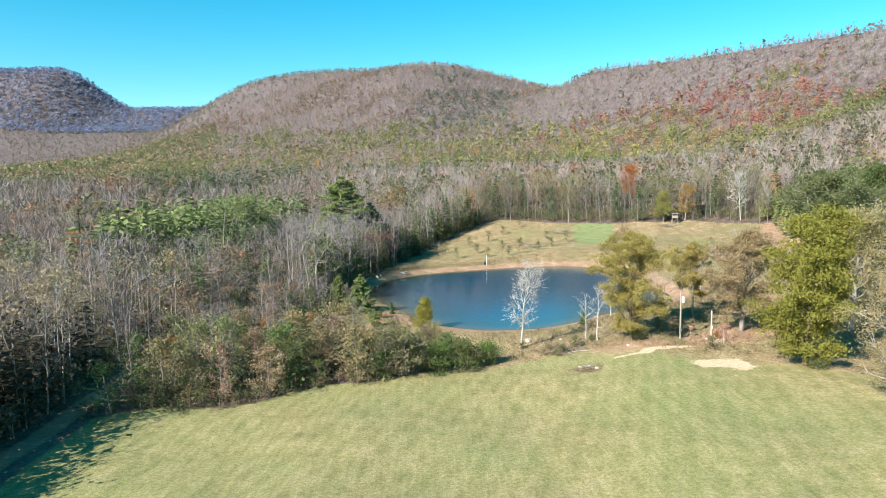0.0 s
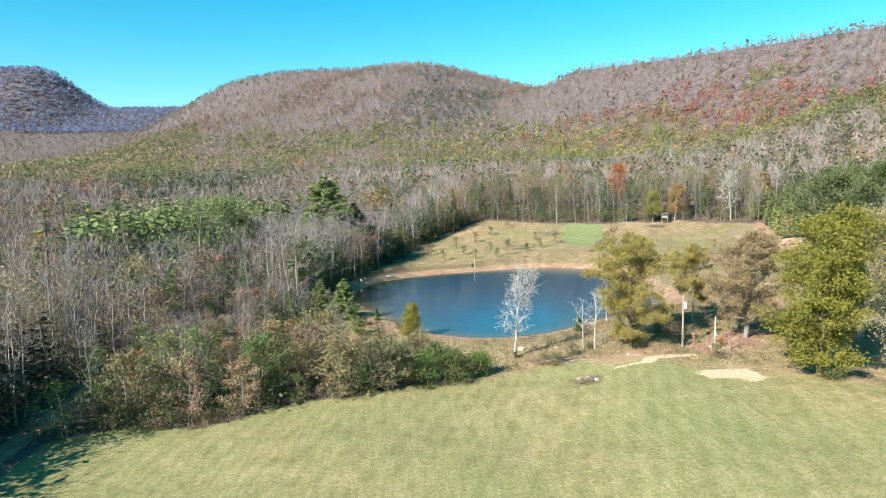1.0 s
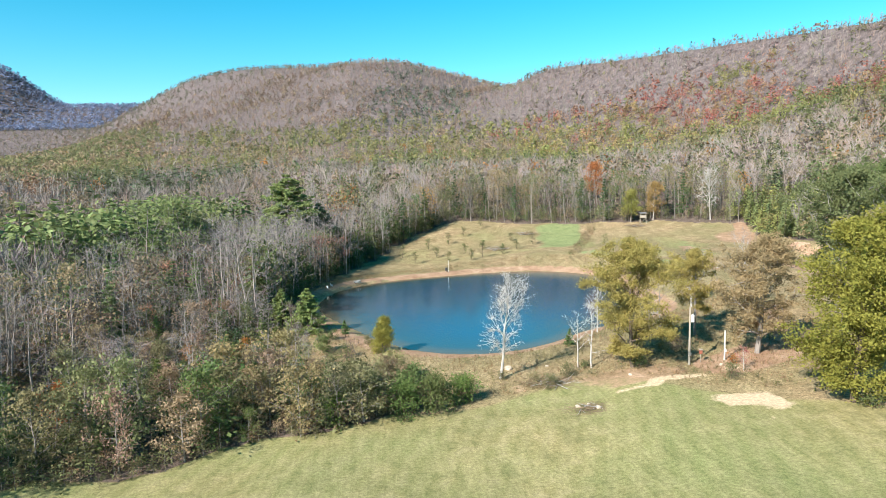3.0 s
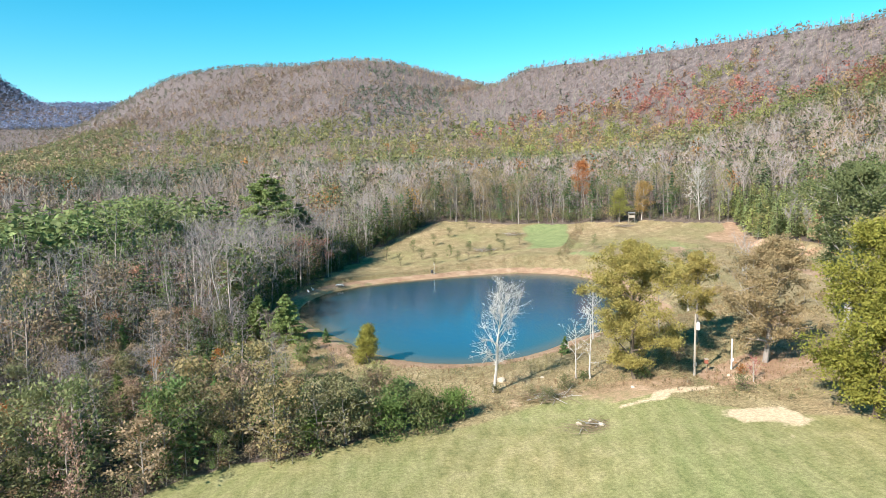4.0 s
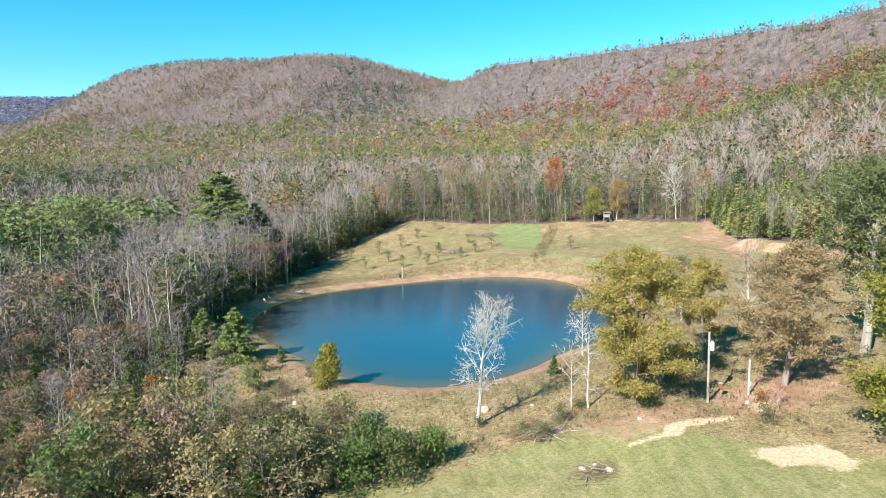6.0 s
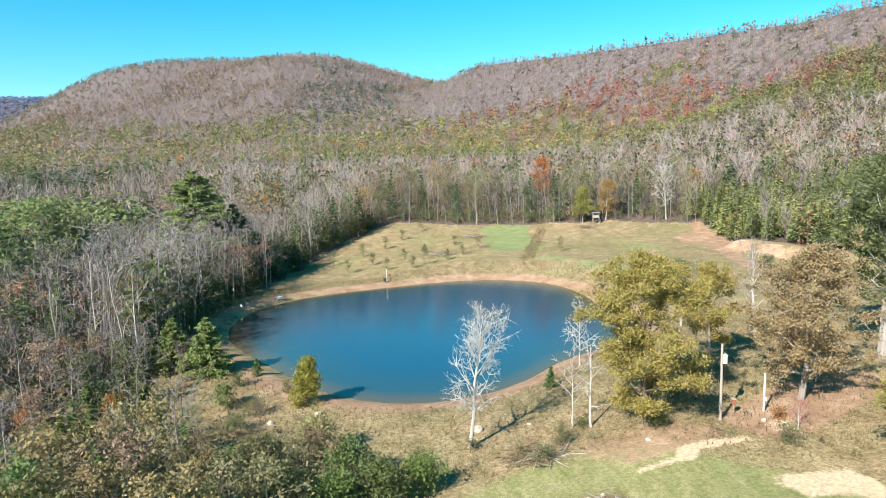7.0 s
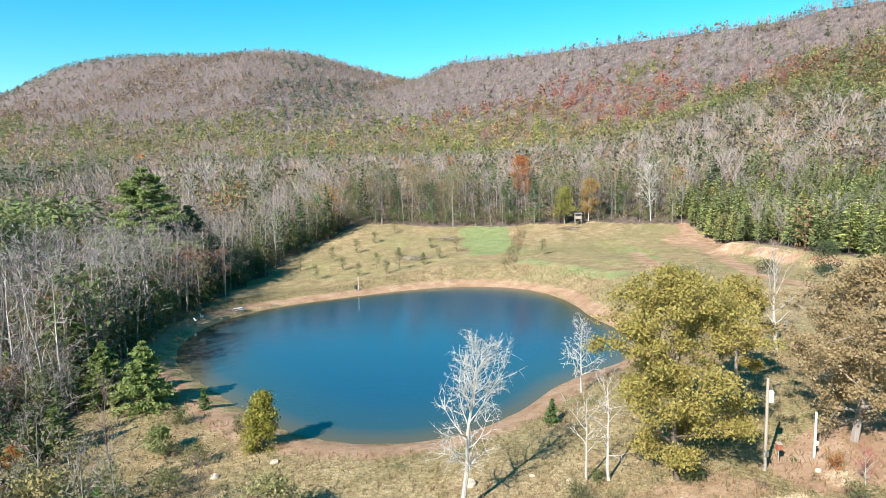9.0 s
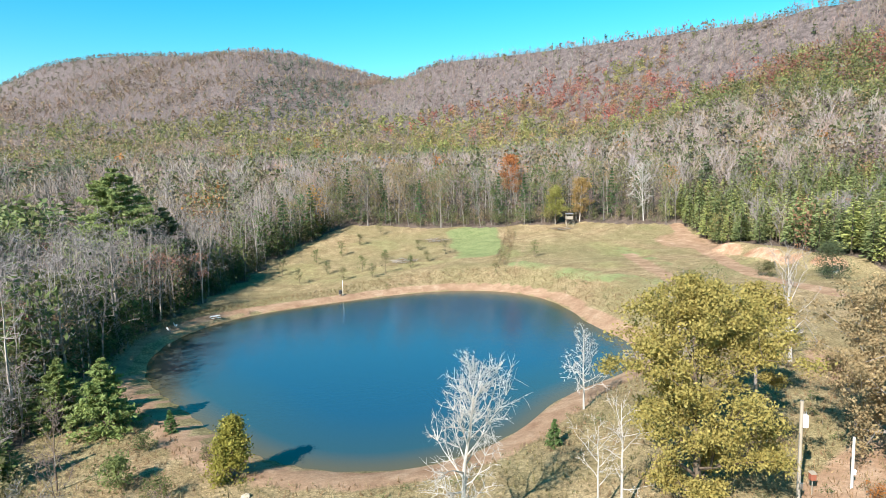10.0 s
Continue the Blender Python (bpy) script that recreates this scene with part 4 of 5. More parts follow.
# ---- the wood beside the field and the pond ---------------------------------
def beside_mix(x, y, rng):
    """Kind, height and colour of each tree in the wood beside the field."""
    n = len(x)
    e = y - wood_edge(x)
    u, g = rng.random(n), value_noise(x, y, 22, 21)
    kind, h, col = np.ones(n, int), rng.uniform(13, 17.5, n), np.tile(TWIG, (n, 1))

    def put(w, k, c, lo, hi):
        kind[w], col[w] = k, c
        h[w] = rng.uniform(lo, hi, n)[w]

    put(u < 0.25, 1, MAUVE, 12, 16)
    put(u < 0.10, 0, TAN, 9, 13)
    put(u > 0.93, 0, OLIVE, 9, 13)
    put((u > 0.10) & (u < 0.125), 0, RUSSET, 9, 12)
    put((g > 0.62) & (u > 0.55) & (x < -34), 2, (0.10, 0.135, 0.055), 10, 15)
    put((g < 0.3) & (u > 0.6) & (x < -34), 0, OLIVE, 9, 14)
    back = (y > 172) & (x < -50) & (u > 0.3) & (g > 0.25)
    put(back, 0, (0.135, 0.16, 0.065), 17, 23)
    put(back & (u > 0.6), 2, (0.13, 0.165, 0.065), 18, 24)
    m = (e < 48) & (x > -62)
    put(m & (u < 0.5), 0, OLIVE, 5, 9)
    put(m & (u < 0.3), 0, TAN, 5, 9)
    put(m & (u < 0.12), 0, GREEN, 5, 8)
    put(m & (u < 0.02), 0, RUST, 5, 8)
    put(m & (u > 0.5) & (u < 0.6), 2, (0.12, 0.18, 0.06), 6, 9)
    put(m & (u >= 0.6), 1, TWIG, 8, 13)
    put((x < -43) & (y < 130), 1, TWIG, 12.5, 16.5)
    put((x < -43) & (y < 130) & (u < 0.2), 0, TAN, 6, 10)
    low = (y > 98) & (y < 150) & (x > -42)
    h[low] = np.minimum(h[low] * 0.62, 8.5)
    put(low & (u > 0.55), 1, TWIG, 6, 10)
    put(low & (u > 0.78), 2, (0.14, 0.17, 0.06), 5, 8)
    put(low & (u > 0.9), 0, OLIVE, 4, 7)
    f = (e < 11) & (x > -38)
    put(f & (u < 0.45), 0, OLIVE, 5, 9)
    put(f & (u >= 0.45), 0, GREEN, 4, 7.5)
    put(f & (u >= 0.66), 0, (0.19, 0.145, 0.07), 6, 10)
    put(f & (u >= 0.82), 0, TAN, 6, 9)
    put(f & (u >= 0.985), 0, RED, 2.5, 4)
    tip = (x > -9) & (y > 93)
    h[tip] = np.minimum(h[tip], 4.6)
    return kind, h, col * np.where(kind == 1, 0.92, 1.2)[:, None] * rng.uniform(0.75, 1.25, (n, 1)) * rng.uniform(0.93, 1.07, (n, 3))


x, y = scatter(rng, -95, 14, 56, 268, 5.2, lambda x, y: in_wood(x, y) & beside(x, y) & wedge(x, y))
x2, y2 = scatter(rng, -46, 14, 70, 130, 4.6, lambda x, y: in_wood(x, y) & (y - wood_edge(x) < 30))
x3, y3 = scatter(rng, -58, 10, 128, 262, 6.0, in_wood)
x4, y4 = scatter(rng, -40, -8, 106, 150, 4.4, in_wood)
x3, y3 = np.r_[x3, x4], np.r_[y3, y4]
x, y = np.r_[x, x2, x3], np.r_[y, y2, y3]
kind, h, col = beside_mix(x, y, rng)
single = ((x > -46) & (y < 150)) | ((x > -34) & (y < 200))
s = ~single
deep = (x < -66) & (y > 150) | (y > 225) & (x < -25)
for lo, hi, inner in ((0, 9, 0), (9, 13, 0), (13, 18.2, 0), (18.2, 26, 0), (0, 13, 1), (13, 18.2, 1), (18.2, 26, 1)):
    w = s & (h >= lo) & (h < hi) & (deep == bool(inner))
    plant("woods", "bare grey wood with some pines beside the pond", x[w], y[w], kind[w], col[w], CLOSE if inner else NEAR, rng, (max(lo, 6), min(hi, 24)), (1.0, 1.45), MID_LEAF if inner else LEAF)

KINDS = {0: ("leafy_tree", "small autumn tree with thick leaves at the wood's edge"), 1: ("bare_tree", "leafless grey tree in the wood beside the field"), 2: ("pine_tree", "green pine in the wood beside the field")}
SHAPES = {0: [(broadleaf(300 + k, 7, 2.5, 0.05, 15, 4, 0, 1450, 0.15, 0.36, 0.014, sides=4), 7) for k in range(6)],
          1: [(bare(310 + k, 12, 2.7, 0.25, 13, 5, 4, 0.0095, thin=True), 12) for k in range(6)],
          2: [(conifer(320 + k, 8, 2.3, 0.04, 13, 7, 11, 0.27), 8) for k in range(3)]}
made = {}
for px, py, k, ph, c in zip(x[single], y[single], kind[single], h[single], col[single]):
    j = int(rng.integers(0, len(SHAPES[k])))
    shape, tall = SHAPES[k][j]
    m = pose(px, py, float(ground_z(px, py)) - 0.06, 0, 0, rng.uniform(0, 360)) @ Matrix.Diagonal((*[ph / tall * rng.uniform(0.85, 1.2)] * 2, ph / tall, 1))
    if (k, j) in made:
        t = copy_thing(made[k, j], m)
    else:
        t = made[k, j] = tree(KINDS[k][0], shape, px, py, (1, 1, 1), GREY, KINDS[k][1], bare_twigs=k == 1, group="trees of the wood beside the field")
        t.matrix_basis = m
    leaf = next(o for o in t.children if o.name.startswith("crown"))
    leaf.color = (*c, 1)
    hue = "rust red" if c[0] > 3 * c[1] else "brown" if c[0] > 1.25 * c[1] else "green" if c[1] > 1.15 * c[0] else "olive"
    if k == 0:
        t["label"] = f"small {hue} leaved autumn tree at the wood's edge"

x, y = scatter(rng, -60, 14, 62, 262, 2.6, lambda x, y: in_wood(x, y) & (x < 14) & ((y < 200) | (x > -34)))
col = np.array([OLIVE, TAN, GREEN, OLIVE, (0.20, 0.14, 0.075)])[rng.integers(0, 5, len(x))] * rng.uniform(0.6, 1.2, (len(x), 1))
plant("undergrowth", "tangled olive and brown brush under the trees", x, y, np.zeros(len(x), int), col, BRUSH, rng, (1.2, 4.6), (0.9, 1.6), MID_LEAF)

# low brush and weeds along the mown field's edge
x, y = scatter(rng, -42, 13, 60, 108, 1.5, lambda x, y: (y - wood_edge(x) > -1.2) & (y - wood_edge(x) < 4.5))
col = np.array([OLIVE, TAN, GREEN, (0.20, 0.135, 0.075), DEEP])[rng.integers(0, 5, len(x))] * rng.uniform(0.7, 1.2, (len(x), 1))
plant("undergrowth", "low olive and russet brush along the mown field", x, y, np.zeros(len(x), int), col, [CLOSE[0]], rng, (0.7, 3.0), (0.9, 1.5), MID_LEAF)
# tall evergreens that shade the pond's wooded shore
x, y = scatter(rng, -46, 26, 150, 285, 6.0, lambda x, y: in_wood(x, y) & ~in_wood(x + 11, y - 4) & (x < 22))
col = np.array([GREEN, PINE, DEEP])[rng.integers(0, 3, len(x))] * rng.uniform(0.6, 1.0, (len(x), 1))
x2, y2 = scatter(rng, -46, 26, 140, 285, 4.6, lambda x, y: in_wood(x, y) & ~in_wood(x + 13, y - 5) & (x < 22))
plant("woods", "pale bare trees among the shore's evergreens", x2, y2, np.ones(len(x2), int), np.tile(TWIG, (len(x2), 1)) * rng.uniform(0.8, 1.35, (len(x2), 1)), NEAR, rng, (14, 20.5), (0.9, 1.3))
plant("woods", "dark evergreens along the pond's wooded shore", x, y, np.where(rng.random(len(x)) < 0.45, 2, 0), col * 1.25, CLOSE, rng, (10, 17.5), (0.6, 0.95), MID_LEAF)
# dense brush where the wood meets the pond, and the wood that shades the farm track
x, y = scatter(rng, -40, 34, 126, 292, 2.5, lambda x, y: in_wood(x, y) & ~in_wood(x + 8, y - 3) & (x < 30))
col = np.array([GREEN, PINE, DEEP, OLIVE])[rng.integers(0, 4, len(x))] * rng.uniform(0.55, 1.0, (len(x), 1))
plant("undergrowth", "dark evergreen brush where the wood meets the pond", x, y, np.where(rng.random(len(x)) < 0.3, 2, 0), col, CLOSE, rng, (2.5, 8), (0.7, 1.1), MID_LEAF)
x, y = scatter(rng, -80, -45, 44, 126, 3.6, in_wood)
kind, h, col = beside_mix(x, y, rng)
plant("woods", "tall bare trees beside the farm track", x, y, kind, col, NEAR, rng, (12, 16.5), (0.75, 1.0))
x, y = scatter(rng, -78, -45, 50, 126, 2.8, in_wood)
col = np.array([TAN, OLIVE, DEEP, TWIG])[rng.integers(0, 4, len(x))] * rng.uniform(0.5, 1.0, (len(x), 1))
plant("undergrowth", "brown brush beside the farm track", x, y, np.zeros(len(x), int), col, BRUSH, rng, (1.5, 5.0), (0.8, 1.3), MID_LEAF)
# evergreens added here to keep the sun off the farm track
x, y = scatter(rng, -62, -45, 30, 96, 3.0, lambda x, y: x < -45.4 - 0.2 * np.clip(y - 76, 0, 40))
plant("woods", "thick dark evergreens added to shade the farm track", x, y, np.where(rng.random(len(x)) < 0.5, 0, 2), np.tile((0.09, 0.08, 0.055), (len(x), 1)) * rng.uniform(0.6, 1.2, (len(x), 1)), CLOSE, rng, (6, 13), (0.9, 1.2), MID_LEAF)
# wood out of view, added for the shade it throws across the track
x, y = scatter(rng, -96, -56, 8, 56, 4.4, lambda x, y: x < -52 - 0.1 * (60 - y))
plant("woods", "unseen evergreen wood added to shade the farm track", x, y, np.where(rng.random(len(x)) < 0.6, 0, 2), np.tile(DEEP, (len(x), 1)) * rng.uniform(0.7, 1.3, (len(x), 1)), CLOSE, rng, (12, 17), (0.9, 1.2), MID_LEAF)


# ---- small built things ----------------------------------------------------
TIMBER = plain("weathered_timber", (0.33, 0.28, 0.22), 0.85, grain=6, stretch=(1, 1, 6))
POLEWOOD = plain("pole_timber", (0.36, 0.31, 0.25), 0.85, grain=5, stretch=(1, 1, 0.1))
WHITE = plain("white_paint", (0.8, 0.8, 0.77), 0.5, grain=8, amount=0.15)
DARK = plain("dark_plastic", (0.04, 0.04, 0.045), 0.5, grain=12)
STEEL = plain("galvanised_steel", (0.55, 0.56, 0.57), 0.4, 0.9, grain=15)
REDBROWN = plain("red_brown_paint", (0.3, 0.1, 0.06), 0.6, grain=12)
TINROOF = plain("grey_roofing", (0.35, 0.35, 0.36), 0.5, 0.3, grain=10)
STONE = plain("pale_stone", (0.5, 0.42, 0.32), 0.9, grain=3)


def box(bm, sx, sy, sz, m, bevel=0.012):
    """A box with softened edges at the pose m (its middle)."""
    r = bmesh.ops.create_cube(bm, size=1, matrix=m @ Matrix.Diagonal((sx, sy, sz, 1)))
    if bevel:
        es = list({e for v in r["verts"] for e in v.link_edges})
        bmesh.ops.bevel(bm, geom=es, offset=bevel, segments=1, affect="EDGES")


def rod(bm, p, q, r0, r1, sides=10):
    p, q = Vector(p), Vector(q)
    m = Matrix.Translation((p + q) / 2) @ (q - p).to_track_quat("Z", "Y").to_matrix().to_4x4()
    bmesh.ops.create_cone(bm, cap_ends=True, segments=sides, radius1=r0, radius2=r1, depth=(q - p).length, matrix=m)


def piece(name, material, parent, make, label=""):
    bm = bmesh.new()
    make(bm)
    return part(name, bm, material, parent, label)


def stand_at(root, x, y, turn=0.0, sink=0.0):
    root.matrix_basis = pose(x, y, float(ground_z(x, y)) - sink, 0, 0, turn)
    return root


def hunting_stand():
    root = tagged(new("hunting_stand"), "grey wooden shooting box on timber legs at the field edge", "hunting stand")
    for sx in (-1, 1):
        for sy in (-1, 1):
            piece("leg", TIMBER, root, lambda bm: rod(bm, (sx * 1.25, sy * 1.15, 0), (sx * 1.0, sy * 0.95, 2.3), 0.075, 0.065, 8))
    for sx in (-1, 1):
        piece("brace", TIMBER, root, lambda bm: rod(bm, (sx * 1.2, -1.1, 0.3), (sx * 1.02, 0.97, 2.1), 0.04, 0.04, 6))
    piece("brace", TIMBER, root, lambda bm: rod(bm, (-1.2, -1.12, 0.3), (1.02, -0.97, 2.1), 0.04, 0.04, 6))
    piece("platform", TIMBER, root, lambda bm: box(bm, 2.5, 2.3, 0.12, pose(0, 0, 2.35)))
    body = new("body")
    body.parent = root
    for sx, sy, w, d in ((0, -1.02, 2.2, 0.06), (0, 1.02, 2.2, 0.06), (-1.07, 0, 0.06, 1.98), (1.07, 0, 0.06, 1.98)):
        piece("wall_panel", TIMBER, body, lambda bm: box(bm, w, d, 0.95, pose(sx, sy, 2.89)))
        piece("wall_panel", TIMBER, body, lambda bm: box(bm, w, d, 0.22, pose(sx, sy, 4.02)))
    for sx in (-1, 1):
        for sy in (-1, 1):
            piece("corner_post", TIMBER, body, lambda bm: box(bm, 0.1, 0.1, 1.72, pose(sx * 1.03, sy * 0.98, 3.27)))
    piece("roof", TINROOF, root, lambda bm: box(bm, 2.7, 2.6, 0.07, pose(0, 0, 4.2, 5, 0, 0)), "grey metal roof")
    ladder = new("ladder")
    ladder.parent = root
    for sx in (-0.25, 0.25):
        piece("rail", TIMBER, ladder, lambda bm: rod(bm, (1.3 + 0.9, sx, 0.05), (1.2, sx, 2.4), 0.035, 0.035, 6))
    for k in range(6):
        piece("rung", TIMBER, ladder, lambda bm: rod(bm, (2.05 - 0.145 * k, -0.25, 0.4 + 0.35 * k), (2.05 - 0.145 * k, 0.25, 0.4 + 0.35 * k), 0.02, 0.02, 6))
    return stand_at(root, 104.3, 264.0, -15, 0.05)


def dock():
    root = tagged(new("fishing_dock"), "weathered grey timber dock with a rail over the pond", "dock")
    for k in range(18):
        piece("plank", TIMBER, root, lambda bm: box(bm, 0.19, 1.7, 0.045, pose(-2.0 + 0.21 * k, 0, 0.55)))
    for sy in (-0.75, 0.75):
        piece("beam", TIMBER, root, lambda bm: box(bm, 3.9, 0.09, 0.16, pose(-0.2, sy, 0.44)))
        for sx in (-1.95, -0.1, 1.6):
            piece("post", TIMBER, root, lambda bm: rod(bm, (sx, sy * 1.13, -1.6), (sx, sy * 1.13, 1.45), 0.07, 0.065, 8))
        for z in (0.98, 1.4):
            piece("rail", TIMBER, root, lambda bm: box(bm, 3.7, 0.05, 0.1, pose(-0.17, sy * 1.2, z)))
    piece("end_rail", TIMBER, root, lambda bm: box(bm, 0.05, 1.7, 0.1, pose(-2.02, 0, 1.4)))
    root.matrix_basis = pose(57.3, 146.2, 0, 0, 0, -28)
    return root


def picnic_table():
    root = tagged(new("picnic_table"), "white painted picnic table on the clay bank", "table")
    for k in range(5):
        piece("plank", WHITE, root, lambda bm: box(bm, 1.9, 0.15, 0.04, pose(0, -0.32 + 0.16 * k, 0.75)))
    for sy in (-0.72, 0.72):
        piece("bench", WHITE, root, lambda bm: box(bm, 1.9, 0.26, 0.04, pose(0, sy, 0.44)))
    for sx in (-0.65, 0.65):
        for sy in (-1, 1):
            piece("leg", DARK, root, lambda bm: rod(bm, (sx, sy * 0.7, 0), (sx, sy * 0.2, 0.74), 0.045, 0.045, 6))
        piece("brace", DARK, root, lambda bm: box(bm, 0.05, 1.6, 0.09, pose(sx, 0, 0.39)))
    return stand_at(root, -6.4, 198.3, 20)


def lawn_chair(x, y, turn):
    root = tagged(new("lawn_chair"), "light folding lawn chair in the wood's shade by the pond", "chair", "chairs by the pond")
    piece("seat", WHITE, root, lambda bm: box(bm, 0.5, 0.48, 0.04, pose(0, 0, 0.42, 4)))
    piece("backrest", WHITE, root, lambda bm: box(bm, 0.5, 0.04, 0.6, pose(0, 0.28, 0.75, -14)))
    for sx in (-0.25, 0.25):
        piece("leg", STEEL, root, lambda bm: rod(bm, (sx, -0.28, 0), (sx, 0.2, 0.6), 0.018, 0.018, 6))
        piece("leg", STEEL, root, lambda bm: rod(bm, (sx, 0.3, 0), (sx, -0.24, 0.6), 0.018, 0.018, 6))
        piece("armrest", WHITE, root, lambda bm: box(bm, 0.06, 0.5, 0.03, pose(sx, -0.02, 0.62)))
    return stand_at(root, x, y, turn)


def fish_feeder():
    root = tagged(new("fish_feeder"), "dark barrel feeder beside a tall thin pale pole on the shore", "feeder")
    piece("pole", WHITE, root, lambda bm: rod(bm, (0.45, 0, 0), (0.45, 0, 3.6), 0.05, 0.045, 8), "thin pale pole")
    piece("barrel", DARK, root, lambda bm: (rod(bm, (-0.15, 0, 0.35), (-0.15, 0, 1.15), 0.36, 0.38, 16), rod(bm, (-0.15, 0, 1.15), (-0.15, 0, 1.3), 0.4, 0.18, 16)))
    for k in range(3):
        a = 2.1 * k
        piece("leg", STEEL, root, lambda bm: rod(bm, (-0.15 + 0.5 * math.cos(a), 0.5 * math.sin(a), 0), (-0.15 + 0.3 * math.cos(a), 0.3 * math.sin(a), 0.5), 0.025, 0.025, 6))
    return stand_at(root, 20.5, 213.0)


def power_pole():
    root = tagged(new("power_pole"), "grey wooden power pole with a white transformer can", "utility pole")
    piece("pole", POLEWOOD, root, lambda bm: rod(bm, (0, 0, -0.3), (0, 0, 8.1), 0.16, 0.12, 14))
    can = piece("transformer", WHITE, root, lambda bm: (rod(bm, (0.36, -0.05, 6.0), (0.36, -0.05, 6.85), 0.25, 0.25, 16), rod(bm, (0.36, -0.05, 6.85), (0.36, -0.05, 6.98), 0.25, 0.12, 16)), "white transformer can")
    for k in (-0.1, 0.1):
        piece("bushing", STEEL, can, lambda bm: rod(bm, (0.36 + k, -0.05, 6.95), (0.36 + k, -0.05, 7.2), 0.04, 0.025, 8))
    piece("bracket", STEEL, root, lambda bm: box(bm, 0.35, 0.08, 0.12, pose(0.16, -0.03, 6.5)))
    piece("bracket", STEEL, root, lambda bm: box(bm, 0.35, 0.08, 0.12, pose(0.16, -0.03, 6.15)))
    piece("conduit", STEEL, root, lambda bm: rod(bm, (-0.16, 0, 0), (-0.14, 0, 5.6), 0.03, 0.03, 8))
    piece("ground_box", STEEL, root, lambda bm: box(bm, 0.3, 0.14, 0.45, pose(0, -0.2, 1.5)))
    return stand_at(root, 42.58, 100.77, 10)


def white_post():
    root = tagged(new("service_post"), "pale round timber post standing in the dry grass", "post")
    piece("shaft", plain("bleached_timber", (0.62, 0.57, 0.5), 0.8, grain=5, stretch=(1, 1, 0.1)), root, lambda bm: rod(bm, (0, 0, -0.2), (0, 0, 4.15), 0.12, 0.1, 12))
    piece("meter_box", WHITE, root, lambda bm: box(bm, 0.26, 0.16, 0.4, pose(0, -0.17, 1.4)))
    piece("conduit", STEEL, root, lambda bm: rod(bm, (0, -0.14, 0), (0, -0.13, 1.25), 0.025, 0.025, 6))
    return stand_at(root, 47.73, 100.85, -5)


def bird_box():
    root = tagged(new("bird_box"), "red brown bird box with a timber roof on a post", "bird box")
    piece("post", TIMBER, root, lambda bm: rod(bm, (0, 0, -0.2), (0, 0, 1.3), 0.04, 0.04, 8))
    piece("box", REDBROWN, root, lambda bm: box(bm, 0.42, 0.36, 0.55, pose(0, 0, 1.5)))
    piece("roof", TIMBER, root, lambda bm: box(bm, 0.5, 0.5, 0.05, pose(0, 0, 1.8, 10)))
    return stand_at(root, 44.6, 101.5, -10)


def brush_pile(x, y, r, n, seed, label, tall=0.9):
    """A heap of cut limbs and logs."""
    g = np.random.default_rng(seed)
    root = tagged(new("brush_pile"), label, "brush pile")
    for k in range(n):
        a, rr = g.uniform(0, 6.28), r * math.sqrt(g.uniform(0, 1)) * 0.7
        p = np.array([rr * math.cos(a) * 1.5, rr * math.sin(a), g.uniform(0.05, tall) * (1 - rr / r)])
        w = np.array([g.normal(0, 1), g.normal(0, 0.7), g.normal(0, 0.1)])
        w /= np.linalg.norm(w)
        long = g.uniform(0.5, 1.6) * r * 0.8
        co, q = tubes([[*p, *(p + w * long * 0.5), 0.06, 0.045], [*(p + w * long * 0.5), *(p + w * long + [0, 0, 0.05]), 0.045, 0.015]], 5)
        co[:, 2] = np.maximum(co[:, 2], 0.0)
        new("limb", quads_mesh("limb", co, q, [BARK], tint=np.tile(np.array(PALE) * g.uniform(0.55, 1.15), (len(q), 1)))).parent = root
    co, q = slivers(np.c_[g.normal(0, r * 0.7, (150, 2)) * [1.4, 0.9], g.uniform(0, tall * 0.7, 150), g.normal(0, r * 0.85, (150, 2)) * [1.4, 0.9], g.uniform(0, tall, 150), np.full(150, 0.02), np.full(150, 0.008)], g)
    tagged(new("brushwood", quads_mesh("brushwood", co, q, [BARK], tint=np.tile(np.array(TAN) * 0.9, (len(q), 1)))), kind="stuff").parent = root
    return stand_at(root, x, y, g.uniform(-20, 20))


def rock(x, y, s, seed):
    g = np.random.default_rng(seed)
    bm = bmesh.new()
    bmesh.ops.create_icosphere(bm, subdivisions=2, radius=1)
    for v in bm.verts:
        k = 1 + 0.3 * noise.noise(v.co * 1.6 + Vector((seed, 0, 0)))
        v.co = Vector((v.co.x * s * k, v.co.y * s * 0.8 * k, v.co.z * s * 0.6 * k))
    me = bpy.data.meshes.new("rock")
    bm.to_mesh(me)
    bm.free()
    me.materials.append(STONE)
    return stand_at(tagged(new("rock", me), "pale rounded fieldstone in the dry grass", "rock", "rocks on the dam"), x, y, g.uniform(0, 360), -0.15 * s)


hunting_stand()
dock()
picnic_table()
lawn_chair(-13.8, 188.8, 140)
lawn_chair(-13.0, 192.0, 110)
fish_feeder()
power_pole()
white_post()
bird_box()
brush_pile(25.6, 90.5, 1.8, 12, 41, "low heap of bleached limbs and stones on the mown field", 0.35)
brush_pile(23.3, 100.4, 2.4, 34, 42, "heap of grey cut limbs in rough grass", 1.0)
brush_pile(42.4, 244.5, 3.6, 40, 43, "long heap of grey branches on the far meadow", 1.4)
brush_pile(57.5, 266.5, 3.4, 36, 44, "heap of pale felled limbs on the far meadow", 1.3)
brush_pile(100.0, 261.0, 2.6, 24, 45, "small heap of grey branches near the shooting box", 1.0)
